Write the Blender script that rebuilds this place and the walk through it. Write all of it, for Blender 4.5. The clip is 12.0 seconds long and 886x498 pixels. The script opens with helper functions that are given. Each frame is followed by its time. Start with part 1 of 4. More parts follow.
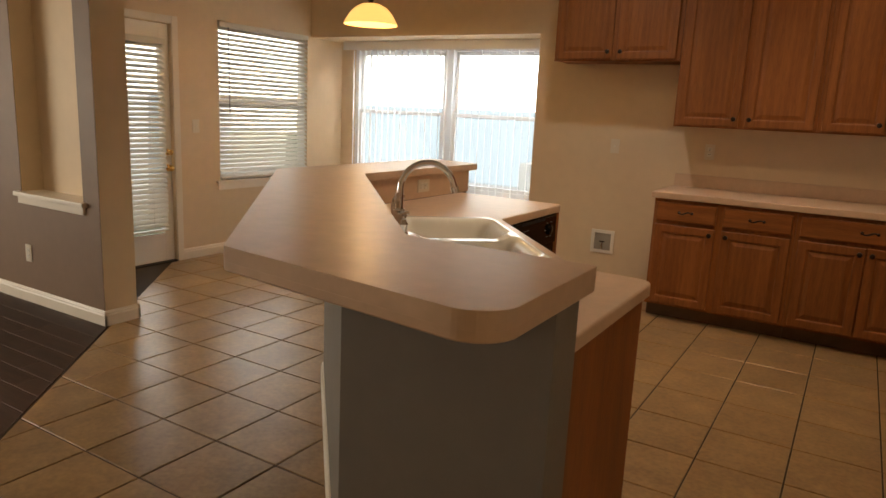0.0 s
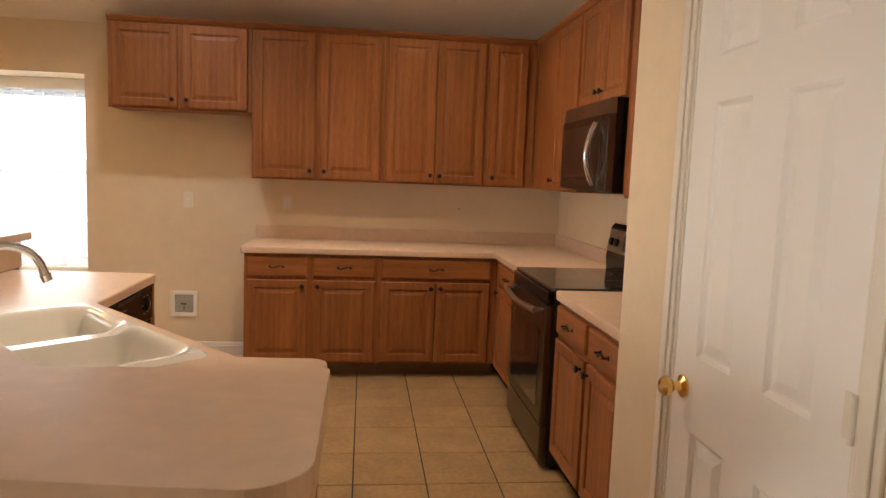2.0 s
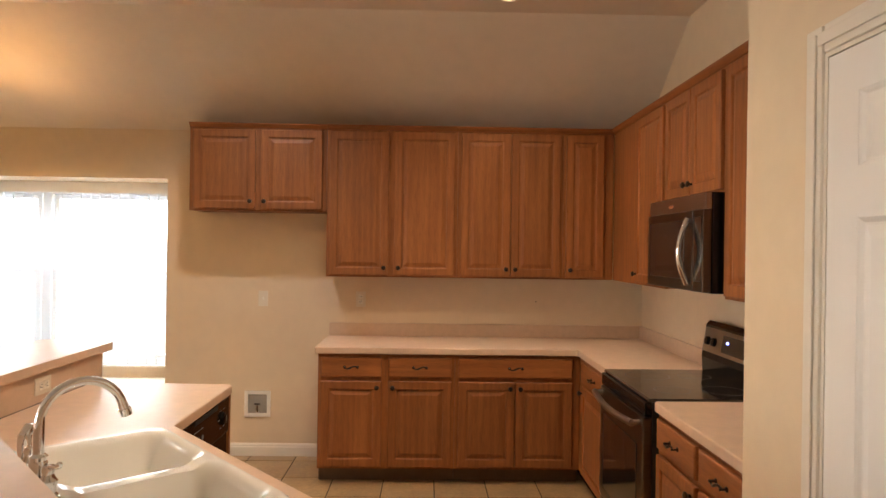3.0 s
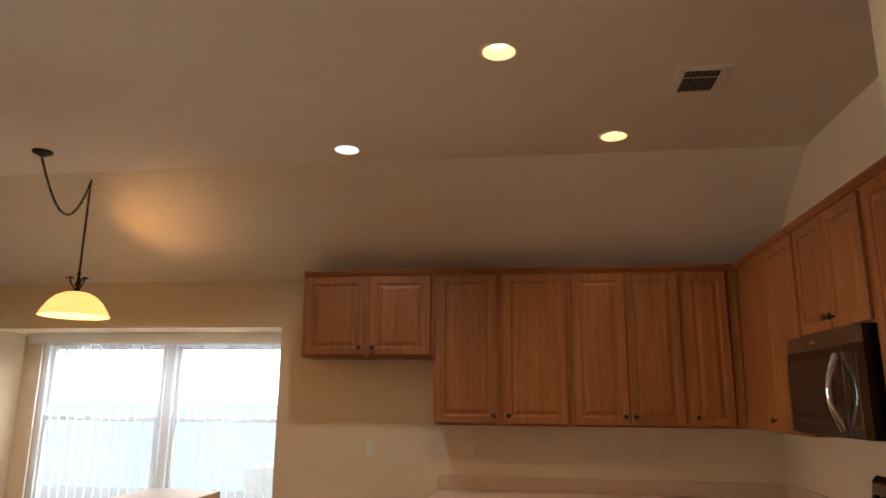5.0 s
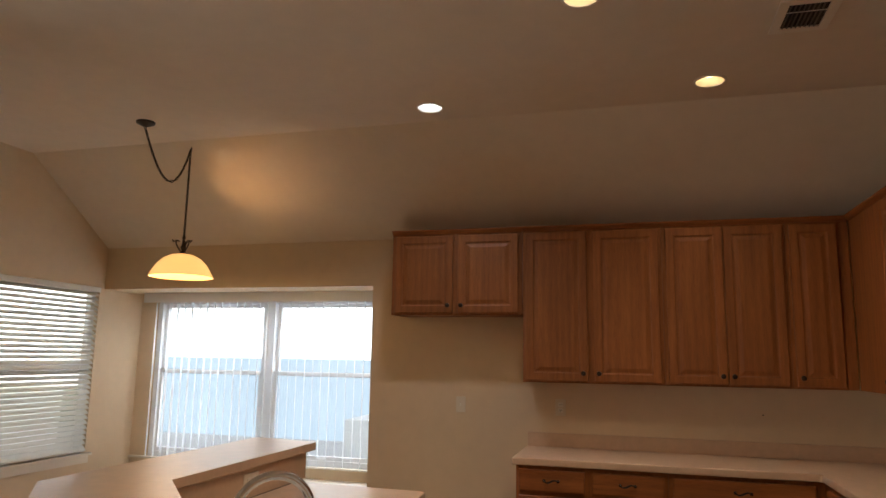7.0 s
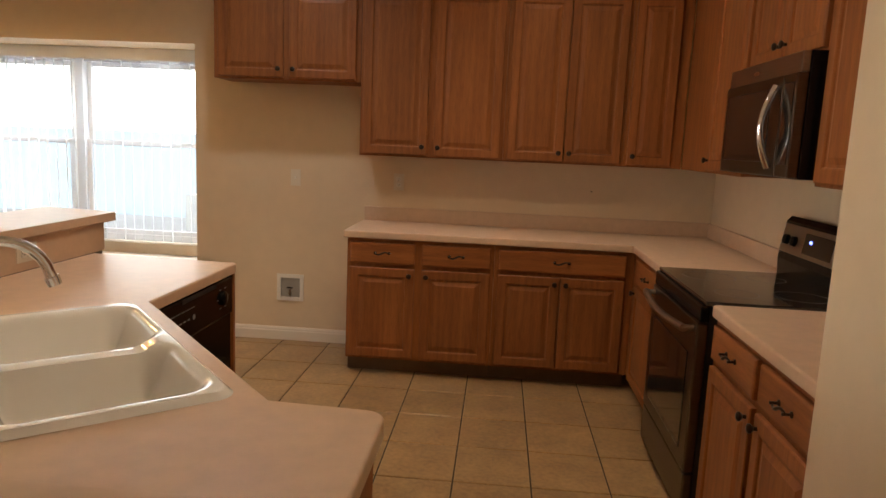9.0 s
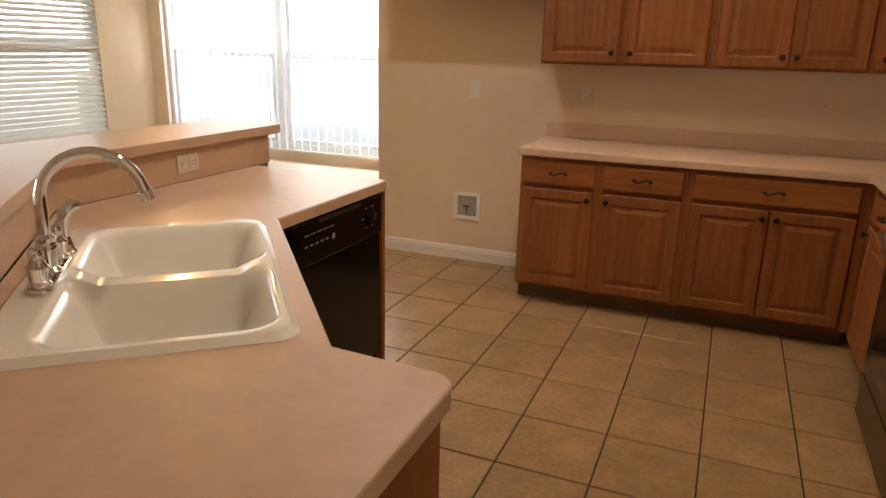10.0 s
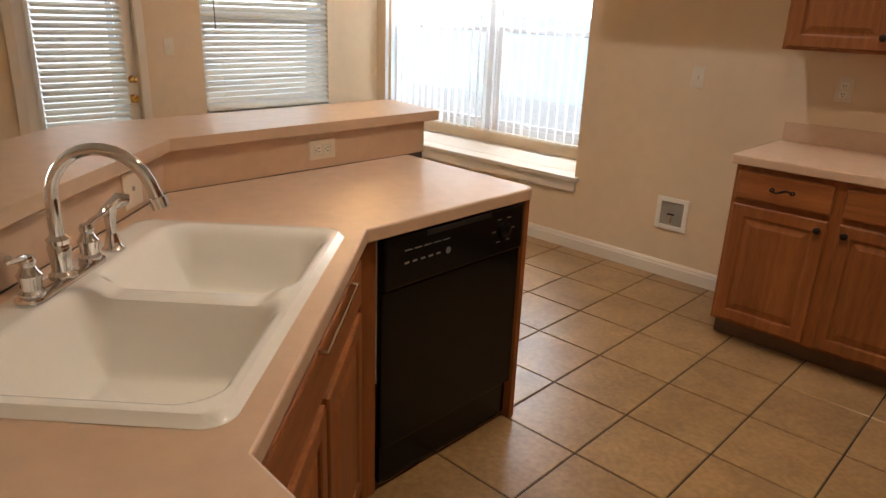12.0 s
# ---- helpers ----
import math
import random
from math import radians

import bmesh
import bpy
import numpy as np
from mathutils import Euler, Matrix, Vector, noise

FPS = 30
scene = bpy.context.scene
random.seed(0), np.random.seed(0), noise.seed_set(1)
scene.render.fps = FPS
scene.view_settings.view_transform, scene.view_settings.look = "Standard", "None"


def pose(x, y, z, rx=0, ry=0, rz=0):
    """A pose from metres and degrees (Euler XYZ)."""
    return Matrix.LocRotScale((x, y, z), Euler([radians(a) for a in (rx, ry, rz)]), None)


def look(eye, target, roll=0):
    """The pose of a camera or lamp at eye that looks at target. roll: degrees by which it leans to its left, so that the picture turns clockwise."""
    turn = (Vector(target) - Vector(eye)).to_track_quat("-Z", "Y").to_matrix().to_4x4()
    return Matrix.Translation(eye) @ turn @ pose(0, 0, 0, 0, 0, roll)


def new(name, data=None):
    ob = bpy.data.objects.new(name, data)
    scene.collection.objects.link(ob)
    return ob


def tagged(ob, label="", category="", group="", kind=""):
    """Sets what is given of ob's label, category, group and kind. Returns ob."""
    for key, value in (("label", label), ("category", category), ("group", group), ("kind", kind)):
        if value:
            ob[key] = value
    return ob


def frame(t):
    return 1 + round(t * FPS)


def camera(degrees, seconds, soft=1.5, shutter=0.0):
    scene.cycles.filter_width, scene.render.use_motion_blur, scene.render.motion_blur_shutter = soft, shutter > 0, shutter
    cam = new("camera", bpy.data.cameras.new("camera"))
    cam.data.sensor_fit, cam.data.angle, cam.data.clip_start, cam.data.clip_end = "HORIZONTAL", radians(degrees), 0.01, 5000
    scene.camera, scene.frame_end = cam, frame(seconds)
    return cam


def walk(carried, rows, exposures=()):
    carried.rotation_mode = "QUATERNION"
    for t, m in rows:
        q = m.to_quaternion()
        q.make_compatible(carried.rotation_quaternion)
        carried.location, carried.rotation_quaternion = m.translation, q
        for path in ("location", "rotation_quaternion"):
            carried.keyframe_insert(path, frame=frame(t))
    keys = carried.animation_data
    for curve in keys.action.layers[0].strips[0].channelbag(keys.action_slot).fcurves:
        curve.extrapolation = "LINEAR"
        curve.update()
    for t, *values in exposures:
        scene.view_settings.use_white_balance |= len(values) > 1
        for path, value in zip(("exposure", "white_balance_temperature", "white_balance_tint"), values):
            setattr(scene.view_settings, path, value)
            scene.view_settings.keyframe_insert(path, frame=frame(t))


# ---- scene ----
cam = camera(66.0, 12.0)
PATH = [
    (0, (1.211, -5.52, 1.405), (0.203, -3.839, 1.007), 2.7),
    (0.5, (1.112, -5.542, 1.41), (0.547, -3.656, 1.056), 2.1),
    (1, (1.059, -5.526, 1.435), (0.805, -3.571, 1.1), 2.3),
    (1.5, (0.958, -5.413, 1.444), (0.983, -3.432, 1.17), 1.9),
    (2, (0.805, -5.338, 1.453), (1.038, -3.363, 1.234), 2.2),
    (2.5, (0.745, -5.22, 1.5), (0.98, -3.243, 1.308), 1.0),
    (3, (0.728, -5.172, 1.576), (0.77, -3.172, 1.576), 0.8),
    (3.5, (0.726, -5.141, 1.573), (0.653, -3.158, 1.825), 0.2),
    (3.7, (0.694, -5.122, 1.563), (0.585, -3.155, 1.905), 0.1),
    (5.3, (0.7, -5.058, 1.523), (0.378, -3.134, 1.963), 1.0),
    (5.5, (0.699, -5.05, 1.52), (0.324, -3.136, 1.961), 1.4),
    (6, (0.697, -5.042, 1.519), (0.177, -3.154, 1.923), 1.6),
    (6.5, (0.713, -5.034, 1.525), (0.126, -3.159, 1.9), 1.1),
    (6.7, (0.719, -5.033, 1.532), (0.149, -3.15, 1.893), 1.0),
    (8.3, (0.915, -5.024, 1.496), (0.649, -3.045, 1.39), 1.1),
    (8.5, (0.908, -4.956, 1.493), (0.708, -2.973, 1.326), 1.3),
    (9, (0.917, -4.733, 1.465), (0.764, -2.762, 1.16), 2.5),
    (9.5, (0.944, -4.557, 1.434), (0.636, -2.64, 0.956), 2.6),
    (10, (1.074, -4.37, 1.438), (0.345, -2.594, 0.875), 1.4),
    (10.5, (1.116, -4.188, 1.433), (0.223, -2.498, 0.843), 1.8),
    (11, (1.094, -3.958, 1.447), (0.097, -2.33, 0.852), 3.5),
    (11.5, (1.093, -3.85, 1.453), (-0.042, -2.325, 0.831), 3.2),
    (12, (1.156, -3.777, 1.475), (-0.139, -2.402, 0.819), 2.2),
]
EXPO = [(0.0, -0.34, 7350, 10), (1.0, 0.03, 7050, 10), (2.0, 0.48, 6550, 10), (3.0, 0.60, 6500, 10), (3.7, 0.2, 6600, 10), (5.5, -0.27, 6500, 10), (6.0, -0.45, 6400, 10), (6.7, -0.54, 6400, 10), (8.3, -0.60, 6400, 10), (9.0, -0.12, 6750, 10), (10.0, 0.08, 6700, 10), (12.0, -0.03, 6400, 10)]
walk(cam, [(t, look(eye, target, roll)) for t, eye, target, roll in PATH], EXPO)

SKY, BAY_W, WEST_W, DOOR_W, LIVING_FILL_W = 0.15, 175, 8, 4, 115
PENDANT_W, PENDANT_UP, CAN_W = 14, 14, 62
DAY = (0.92, 0.96, 1.0)

# ---- world, sun, large lights ----
world = bpy.data.worlds.new("sky")
scene.world = world
world.use_nodes = True
wn = world.node_tree
sky = wn.nodes.new("ShaderNodeTexSky")
sky.sky_type, sky.sun_disc, sky.sun_elevation, sky.sun_rotation = "NISHITA", False, radians(45), radians(160)
wn.links.new(sky.outputs[0], wn.nodes["Background"].inputs[0])
wn.nodes["Background"].inputs[1].default_value = SKY
sun = new("sun", bpy.data.lights.new("sun", "SUN"))
sun.data.energy, sun.data.angle, sun.data.color = 5.0, radians(0.5), (1.0, 0.95, 0.88)
sun.matrix_world = look((4.8, -13.3, 14.1), (0, 0, 0))


def window_light(name, where, target, width, height, watts, colour):
    lamp = new(name, bpy.data.lights.new(name, "AREA"))
    lamp.data.shape, lamp.data.size, lamp.data.size_y, lamp.data.energy, lamp.data.color = "RECTANGLE", width, height, watts, colour
    lamp.matrix_world = look(where, target)
    return lamp


window_light("bay_daylight", (-2.43, 1.15, 2.62), (-2.43, -2.6, 0.0), 2.4, 0.95, BAY_W, DAY)
XW = -3.80
window_light("west_window_daylight", (XW - 0.22, -0.645, 1.42), (0.0, -0.7, 1.2), 1.05, 1.35, WEST_W, DAY)
window_light("patio_door_daylight", (XW - 0.20, -2.07, 1.10), (0.0, -2.6, 0.8), 0.5, 1.5, DOOR_W, DAY)
# fill lamp added in an invented living room window, out of view
window_light("living_room_daylight", (-6.45, -6.0, 1.4), (0.0, -5.0, 1.1), 2.3, 1.5, LIVING_FILL_W, (1.0, 0.95, 0.87))

# ---- materials ----


def mat(name, base, rough=0.5, metal=0.0, alt=None, scale=6.0, stretch=(1, 1, 1), bump=0.0, bump_scale=120.0,
        fine=0.0, coat=0.0, spec=0.5, random_tint=0.0, rough_var=0.0):
    """Principled surface with two scales of colour variation, bump and slight gloss variation."""
    m = bpy.data.materials.new(name)
    m.use_nodes = True
    n, l = m.node_tree.nodes, m.node_tree.links
    b = n["Principled BSDF"]
    b.inputs["Roughness"].default_value, b.inputs["Metallic"].default_value = rough, metal
    b.inputs["Coat Weight"].default_value, b.inputs["Coat Roughness"].default_value = coat, 0.12
    b.inputs["Specular IOR Level"].default_value = spec
    b.inputs["Base Color"].default_value = (*base, 1)
    co = n.new("ShaderNodeTexCoord")
    mp = n.new("ShaderNodeMapping")
    mp.inputs["Scale"].default_value = stretch
    l.new(co.outputs["Object"], mp.inputs["Vector"])
    info = n.new("ShaderNodeObjectInfo")
    mul = n.new("ShaderNodeMath")
    mul.operation = "MULTIPLY"
    mul.inputs[1].default_value = 37.0
    l.new(info.outputs["Random"], mul.inputs[0])
    l.new(mul.outputs[0], mp.inputs["Location"])
    if alt:
        no = n.new("ShaderNodeTexNoise")
        no.inputs["Scale"].default_value, no.inputs["Detail"].default_value = scale, 6.0
        no.inputs["Roughness"].default_value = 0.62
        l.new(mp.outputs[0], no.inputs["Vector"])
        ramp = n.new("ShaderNodeValToRGB")
        ramp.color_ramp.elements[0].position, ramp.color_ramp.elements[1].position = 0.32, 0.68
        ramp.color_ramp.elements[0].color, ramp.color_ramp.elements[1].color = (*alt, 1), (*base, 1)
        l.new(no.outputs["Fac"], ramp.inputs["Fac"])
        out = ramp.outputs["Color"]
        if fine:
            f = n.new("ShaderNodeTexNoise")
            f.inputs["Scale"].default_value, f.inputs["Detail"].default_value = scale * 9, 3.0
            l.new(mp.outputs[0], f.inputs["Vector"])
            mr = n.new("ShaderNodeMapRange")
            mr.inputs["From Min"].default_value, mr.inputs["From Max"].default_value = 0.3, 0.7
            mr.inputs["To Min"].default_value, mr.inputs["To Max"].default_value = 1 - fine, 1 + fine
            l.new(f.outputs["Fac"], mr.inputs["Value"])
            vm = n.new("ShaderNodeVectorMath")
            vm.operation = "SCALE"
            l.new(out, vm.inputs[0])
            l.new(mr.outputs[0], vm.inputs["Scale"])
            out = vm.outputs[0]
        if random_tint:
            mr2 = n.new("ShaderNodeMapRange")
            mr2.inputs["To Min"].default_value, mr2.inputs["To Max"].default_value = 1 - random_tint, 1 + random_tint
            l.new(info.outputs["Random"], mr2.inputs["Value"])
            vm2 = n.new("ShaderNodeVectorMath")
            vm2.operation = "SCALE"
            l.new(out, vm2.inputs[0])
            l.new(mr2.outputs[0], vm2.inputs["Scale"])
            out = vm2.outputs[0]
        l.new(out, b.inputs["Base Color"])
        if rough_var:
            mr3 = n.new("ShaderNodeMapRange")
            mr3.inputs["To Min"].default_value, mr3.inputs["To Max"].default_value = rough - rough_var, rough + rough_var
            l.new(no.outputs["Fac"], mr3.inputs["Value"])
            l.new(mr3.outputs[0], b.inputs["Roughness"])
    if bump:
        nb = n.new("ShaderNodeTexNoise")
        nb.inputs["Scale"].default_value, nb.inputs["Detail"].default_value = bump_scale, 4.0
        l.new(mp.outputs[0], nb.inputs["Vector"])
        bp = n.new("ShaderNodeBump")
        bp.inputs["Strength"].default_value, bp.inputs["Distance"].default_value = bump, 0.002
        l.new(nb.outputs["Fac"], bp.inputs["Height"])
        l.new(bp.outputs[0], b.inputs["Normal"])
    return m


def oak(name, stretch, axis):
    """Honey oak: long cathedral bands across the board and fine pores along it."""
    m = mat(name, (0.330, 0.113, 0.030), 0.54, alt=(0.235, 0.075, 0.019), scale=2.0, stretch=stretch, bump=0.12, bump_scale=40.0,
            fine=0.08, spec=0.4, random_tint=0.09, rough_var=0.06)
    n, l = m.node_tree.nodes, m.node_tree.links
    b = n["Principled BSDF"]
    src = b.inputs["Base Color"].links[0].from_socket
    wv = n.new("ShaderNodeTexWave")
    wv.wave_type, wv.bands_direction = "BANDS", axis
    wv.inputs["Scale"].default_value, wv.inputs["Distortion"].default_value = 1.1, 9.0
    wv.inputs["Detail"].default_value, wv.inputs["Detail Scale"].default_value = 2.5, 0.7
    mp = [x for x in n if x.bl_idname == "ShaderNodeMapping"][0]
    l.new(mp.outputs[0], wv.inputs["Vector"])
    mr = n.new("ShaderNodeMapRange")
    mr.inputs["To Min"].default_value, mr.inputs["To Max"].default_value = 0.93, 1.06
    l.new(wv.outputs["Fac"], mr.inputs["Value"])
    vm = n.new("ShaderNodeVectorMath")
    vm.operation = "SCALE"
    l.new(src, vm.inputs[0])
    l.new(mr.outputs[0], vm.inputs["Scale"])
    # short dark pores along the grain
    po = n.new("ShaderNodeTexNoise")
    po.inputs["Scale"].default_value, po.inputs["Detail"].default_value = 22.0, 2.0
    l.new(mp.outputs[0], po.inputs["Vector"])
    pr = n.new("ShaderNodeMapRange")
    pr.inputs["From Min"].default_value, pr.inputs["From Max"].default_value = 0.36, 0.47
    pr.inputs["To Min"].default_value, pr.inputs["To Max"].default_value = 0.90, 1.0
    l.new(po.outputs["Fac"], pr.inputs["Value"])
    vp = n.new("ShaderNodeVectorMath")
    vp.operation = "SCALE"
    l.new(vm.outputs[0], vp.inputs[0])
    l.new(pr.outputs[0], vp.inputs["Scale"])
    l.new(vp.outputs[0], b.inputs["Base Color"])
    return m


def glow(name, colour, strength, base=(0.8, 0.8, 0.8)):
    m = mat(name, base, 0.4)
    b = m.node_tree.nodes["Principled BSDF"]
    b.inputs["Emission Color"].default_value, b.inputs["Emission Strength"].default_value = (*colour, 1), strength
    return m


def clear_glass(name):
    m = bpy.data.materials.new(name)
    m.use_nodes = True
    b = m.node_tree.nodes["Principled BSDF"]
    b.inputs["Transmission Weight"].default_value, b.inputs["Roughness"].default_value, b.inputs["IOR"].default_value = 1.0, 0.0, 1.15
    return m


def translucent(name, colour, amount):
    m = bpy.data.materials.new(name)
    m.use_nodes = True
    n, l = m.node_tree.nodes, m.node_tree.links
    b = n["Principled BSDF"]
    b.inputs["Base Color"].default_value, b.inputs["Roughness"].default_value = (*colour, 1), 0.45
    tr = n.new("ShaderNodeBsdfTranslucent")
    tr.inputs["Color"].default_value = (*colour, 1)
    mx = n.new("ShaderNodeMixShader")
    mx.inputs[0].default_value = amount
    l.new(b.outputs[0], mx.inputs[1])
    l.new(tr.outputs[0], mx.inputs[2])
    l.new(mx.outputs[0], n["Material Output"].inputs["Surface"])
    return m


OAK_V = oak("oak_upright_grain", (6, 6, 0.7), "X")
OAK_H = oak("oak_level_grain", (0.7, 6, 6), "Z")
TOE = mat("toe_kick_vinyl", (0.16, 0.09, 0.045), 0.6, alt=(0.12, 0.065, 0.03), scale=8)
LAMINATE = mat("speckled_beige_laminate", (0.66, 0.465, 0.325), 0.34, alt=(0.615, 0.425, 0.292), scale=2.2, fine=0.05, bump=0.03, bump_scale=300, rough_var=0.05)
WALL = mat("beige_wall_paint", (0.75, 0.60, 0.415), 0.62, alt=(0.71, 0.56, 0.385), scale=1.3, fine=0.02, bump=0.22, bump_scale=85, spec=0.35)
BROWN = mat("brown_wall_face", (0.215, 0.132, 0.078), 0.6, alt=(0.195, 0.118, 0.069), scale=1.5, fine=0.03, bump=0.22, bump_scale=85)
TAUPE = mat("taupe_wall_paint", (0.205, 0.182, 0.158), 0.6, alt=(0.185, 0.163, 0.140), scale=1.5, fine=0.03, bump=0.22, bump_scale=85)
CEIL = mat("ceiling_paint", (0.78, 0.675, 0.55), 0.8, alt=(0.75, 0.645, 0.52), scale=1.1, fine=0.02, bump=0.30, bump_scale=70, spec=0.2)
TRIM = mat("white_gloss_trim", (0.80, 0.725, 0.62), 0.38, alt=(0.77, 0.695, 0.585), scale=3, bump=0.03, bump_scale=60)
DOORWHITE = mat("white_door_paint", (0.87, 0.83, 0.78), 0.36, alt=(0.845, 0.80, 0.745), scale=2, bump=0.04, bump_scale=50)
TILE = mat("tan_ceramic_tile", (0.365, 0.222, 0.098), 0.32, alt=(0.240, 0.141, 0.062), scale=5.0, fine=0.15, bump=0.06, bump_scale=9, random_tint=0.08, rough_var=0.08)
GROUT = mat("dark_grout", (0.050, 0.034, 0.022), 0.95, alt=(0.036, 0.024, 0.016), scale=20, bump=0.3)
DARKWOOD = mat("dark_wood_plank", (0.062, 0.029, 0.014), 0.55, alt=(0.036, 0.017, 0.008), scale=3, stretch=(1, 9, 1), fine=0.15, bump=0.1, spec=0.3, random_tint=0.25)
CHROME = mat("polished_chrome", (0.78, 0.78, 0.78), 0.07, 1.0, alt=(0.72, 0.72, 0.72), scale=9)
BRASS = mat("polished_brass", (0.82, 0.56, 0.20), 0.14, 1.0, alt=(0.75, 0.50, 0.17), scale=9)
BRONZE = mat("dark_bronze", (0.045, 0.03, 0.022), 0.35, 0.7, alt=(0.03, 0.02, 0.015), scale=30)
STEEL = mat("brushed_stainless", (0.42, 0.39, 0.36), 0.30, 1.0, alt=(0.37, 0.34, 0.31), scale=4, stretch=(1, 1, 40), bump=0.04, bump_scale=40)
STEEL_DARK = mat("dark_stainless", (0.15, 0.125, 0.105), 0.30, 1.0, alt=(0.13, 0.108, 0.09), scale=4, stretch=(1, 1, 40), bump=0.04, bump_scale=40)
BLACK = mat("black_enamel", (0.004, 0.004, 0.004), 0.18, alt=(0.007, 0.0065, 0.0065), scale=4, spec=0.25)
BLACKGLASS = mat("black_glass", (0.008, 0.008, 0.008), 0.05, alt=(0.011, 0.010, 0.010), scale=3, coat=0.6)
MATTEBLACK = mat("matte_black", (0.012, 0.011, 0.010), 0.6, alt=(0.016, 0.014, 0.012), scale=6)
ENAMEL = mat("cream_sink_enamel", (0.90, 0.875, 0.82), 0.12, alt=(0.88, 0.85, 0.79), scale=2, coat=0.5)
PLASTIC = mat("ivory_plastic", (0.76, 0.68, 0.56), 0.4, alt=(0.73, 0.65, 0.53), scale=5)
WHITEPLASTIC = mat("white_plastic", (0.82, 0.78, 0.70), 0.4, alt=(0.79, 0.75, 0.67), scale=5)
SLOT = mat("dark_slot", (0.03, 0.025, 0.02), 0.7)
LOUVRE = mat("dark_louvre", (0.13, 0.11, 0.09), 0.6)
# white plastic greyed for the shade inside the supply box; also the jack
GREYED_PLASTIC = mat("greyed_plastic", (0.36, 0.34, 0.30), 0.5, alt=(0.31, 0.29, 0.26), scale=8)
GREYMARK = mat("grey_print", (0.17, 0.165, 0.16), 0.5)
VINYL = mat("white_window_vinyl", (0.80, 0.81, 0.83), 0.4, alt=(0.76, 0.77, 0.80), scale=4)
SLAT = translucent("white_blind_slat", (0.75, 0.73, 0.67), 0.05)
VANE = translucent("white_blind_vane", (0.85, 0.88, 0.90), 0.65)
GLASS = clear_glass("window_glass")
SHADE = glow("amber_glass_shade", (1.0, 0.55, 0.16), 1.6, (0.8, 0.55, 0.25))
BULB_W = glow("warm_bulb", (1.0, 0.83, 0.54), 7.0)
BULB_C = glow("cool_bulb", (0.80, 0.90, 1.0), 7.0)
LED = glow("blue_display", (0.1, 0.15, 1.0), 6.0)
CAN = mat("can_reflector", (0.72, 0.60, 0.42), 0.35, alt=(0.68, 0.56, 0.38), scale=8)
# garden glare and haze put into the pale blue board colour
FENCE = mat("haze_blue_fence", (0.58, 0.72, 0.84), 0.9, alt=(0.53, 0.68, 0.81), scale=5, stretch=(6, 6, 1), random_tint=0.03)
CONCRETE = mat("pale_concrete", (0.55, 0.56, 0.56), 0.85, alt=(0.48, 0.49, 0.49), scale=3, bump=0.2)
HAZE = glow("haze_glow", (0.93, 0.98, 1.0), 3.5)
GRASS = mat("lawn", (0.22, 0.27, 0.14), 0.9, alt=(0.17, 0.21, 0.10), scale=9, bump=0.5)
AIRBOX = mat("grey_metal_box", (0.55, 0.60, 0.64), 0.5, alt=(0.50, 0.55, 0.59), scale=5)

# ---- mesh helpers ----


def thing(name, label, category, m=None, group="", kind=""):
    ob = new(name)
    ob.matrix_world = m or Matrix()
    return tagged(ob, label, category, group, kind)


def finish(name, bm, material, parent=None, m=None, smooth=False):
    me = bpy.data.meshes.new(name)
    bmesh.ops.recalc_face_normals(bm, faces=bm.faces)
    bm.to_mesh(me)
    bm.free()
    me.materials.append(material)
    if smooth:
        for p in me.polygons:
            p.use_smooth = True
        me.set_sharp_from_angle(angle=radians(38))
    ob = new(name, me)
    if parent:
        ob.parent = parent
    ob.matrix_basis = m or Matrix()
    return ob


def part(name, bm, material, parent, label="", m=None, smooth=False):
    ob = finish(name, bm, material, parent, m, smooth)
    if label:
        ob["label"] = label
    return ob


def structure(name, bm, material, label, category, smooth=False):
    return tagged(finish(name, bm, material, smooth=smooth), label, category, kind="structure")


def box(bm, x0, x1, y0, y1, z0, z1, bevel=0.0, seg=2):
    a, b, c = sorted((x0, x1)), sorted((y0, y1)), sorted((z0, z1))
    vs = [bm.verts.new((x, y, z)) for x in a for y in b for z in c]
    fs = [bm.faces.new([vs[i] for i in f]) for f in ((0, 1, 3, 2), (4, 6, 7, 5), (0, 4, 5, 1), (2, 3, 7, 6), (0, 2, 6, 4), (1, 5, 7, 3))]
    if bevel:
        es = {e for f in fs for e in f.edges}
        bmesh.ops.bevel(bm, geom=list(es), offset=bevel, segments=seg, affect="EDGES", profile=0.6)
    return bm


def boxed(*a, **k):
    return box(bmesh.new(), *a, **k)


def rings(bm, loops, cap_start=True, cap_end=True, closed=True):
    made = [[bm.verts.new(p) for p in lp] for lp in loops]
    for a, b in zip(made, made[1:]):
        n = len(a)
        for i in range(n if closed else n - 1):
            bm.faces.new((a[i], a[(i + 1) % n], b[(i + 1) % n], b[i]))
    if cap_start:
        bm.faces.new(made[0])
    if cap_end:
        bm.faces.new(made[-1][::-1])
    return bm


def rect_y(x0, x1, z0, z1, y):
    return [(x0, y, z0), (x1, y, z0), (x1, y, z1), (x0, y, z1)]


def raised_panel(x0, x1, z0, z1, y_back, t, stile=0.055):
    """A framed door or drawer front facing -y with a raised field."""
    steps = [(0, 0), (0, t - 0.004), (0.004, t), (stile - 0.006, t), (stile, t - 0.003), (stile + 0.002, t - 0.009),
             (stile + 0.012, t - 0.009), (stile + 0.034, t - 0.002), (stile + 0.036, t - 0.001)]
    return rings(bmesh.new(), [rect_y(x0 + i, x1 - i, z0 + i, z1 - i, y_back - d) for i, d in steps])


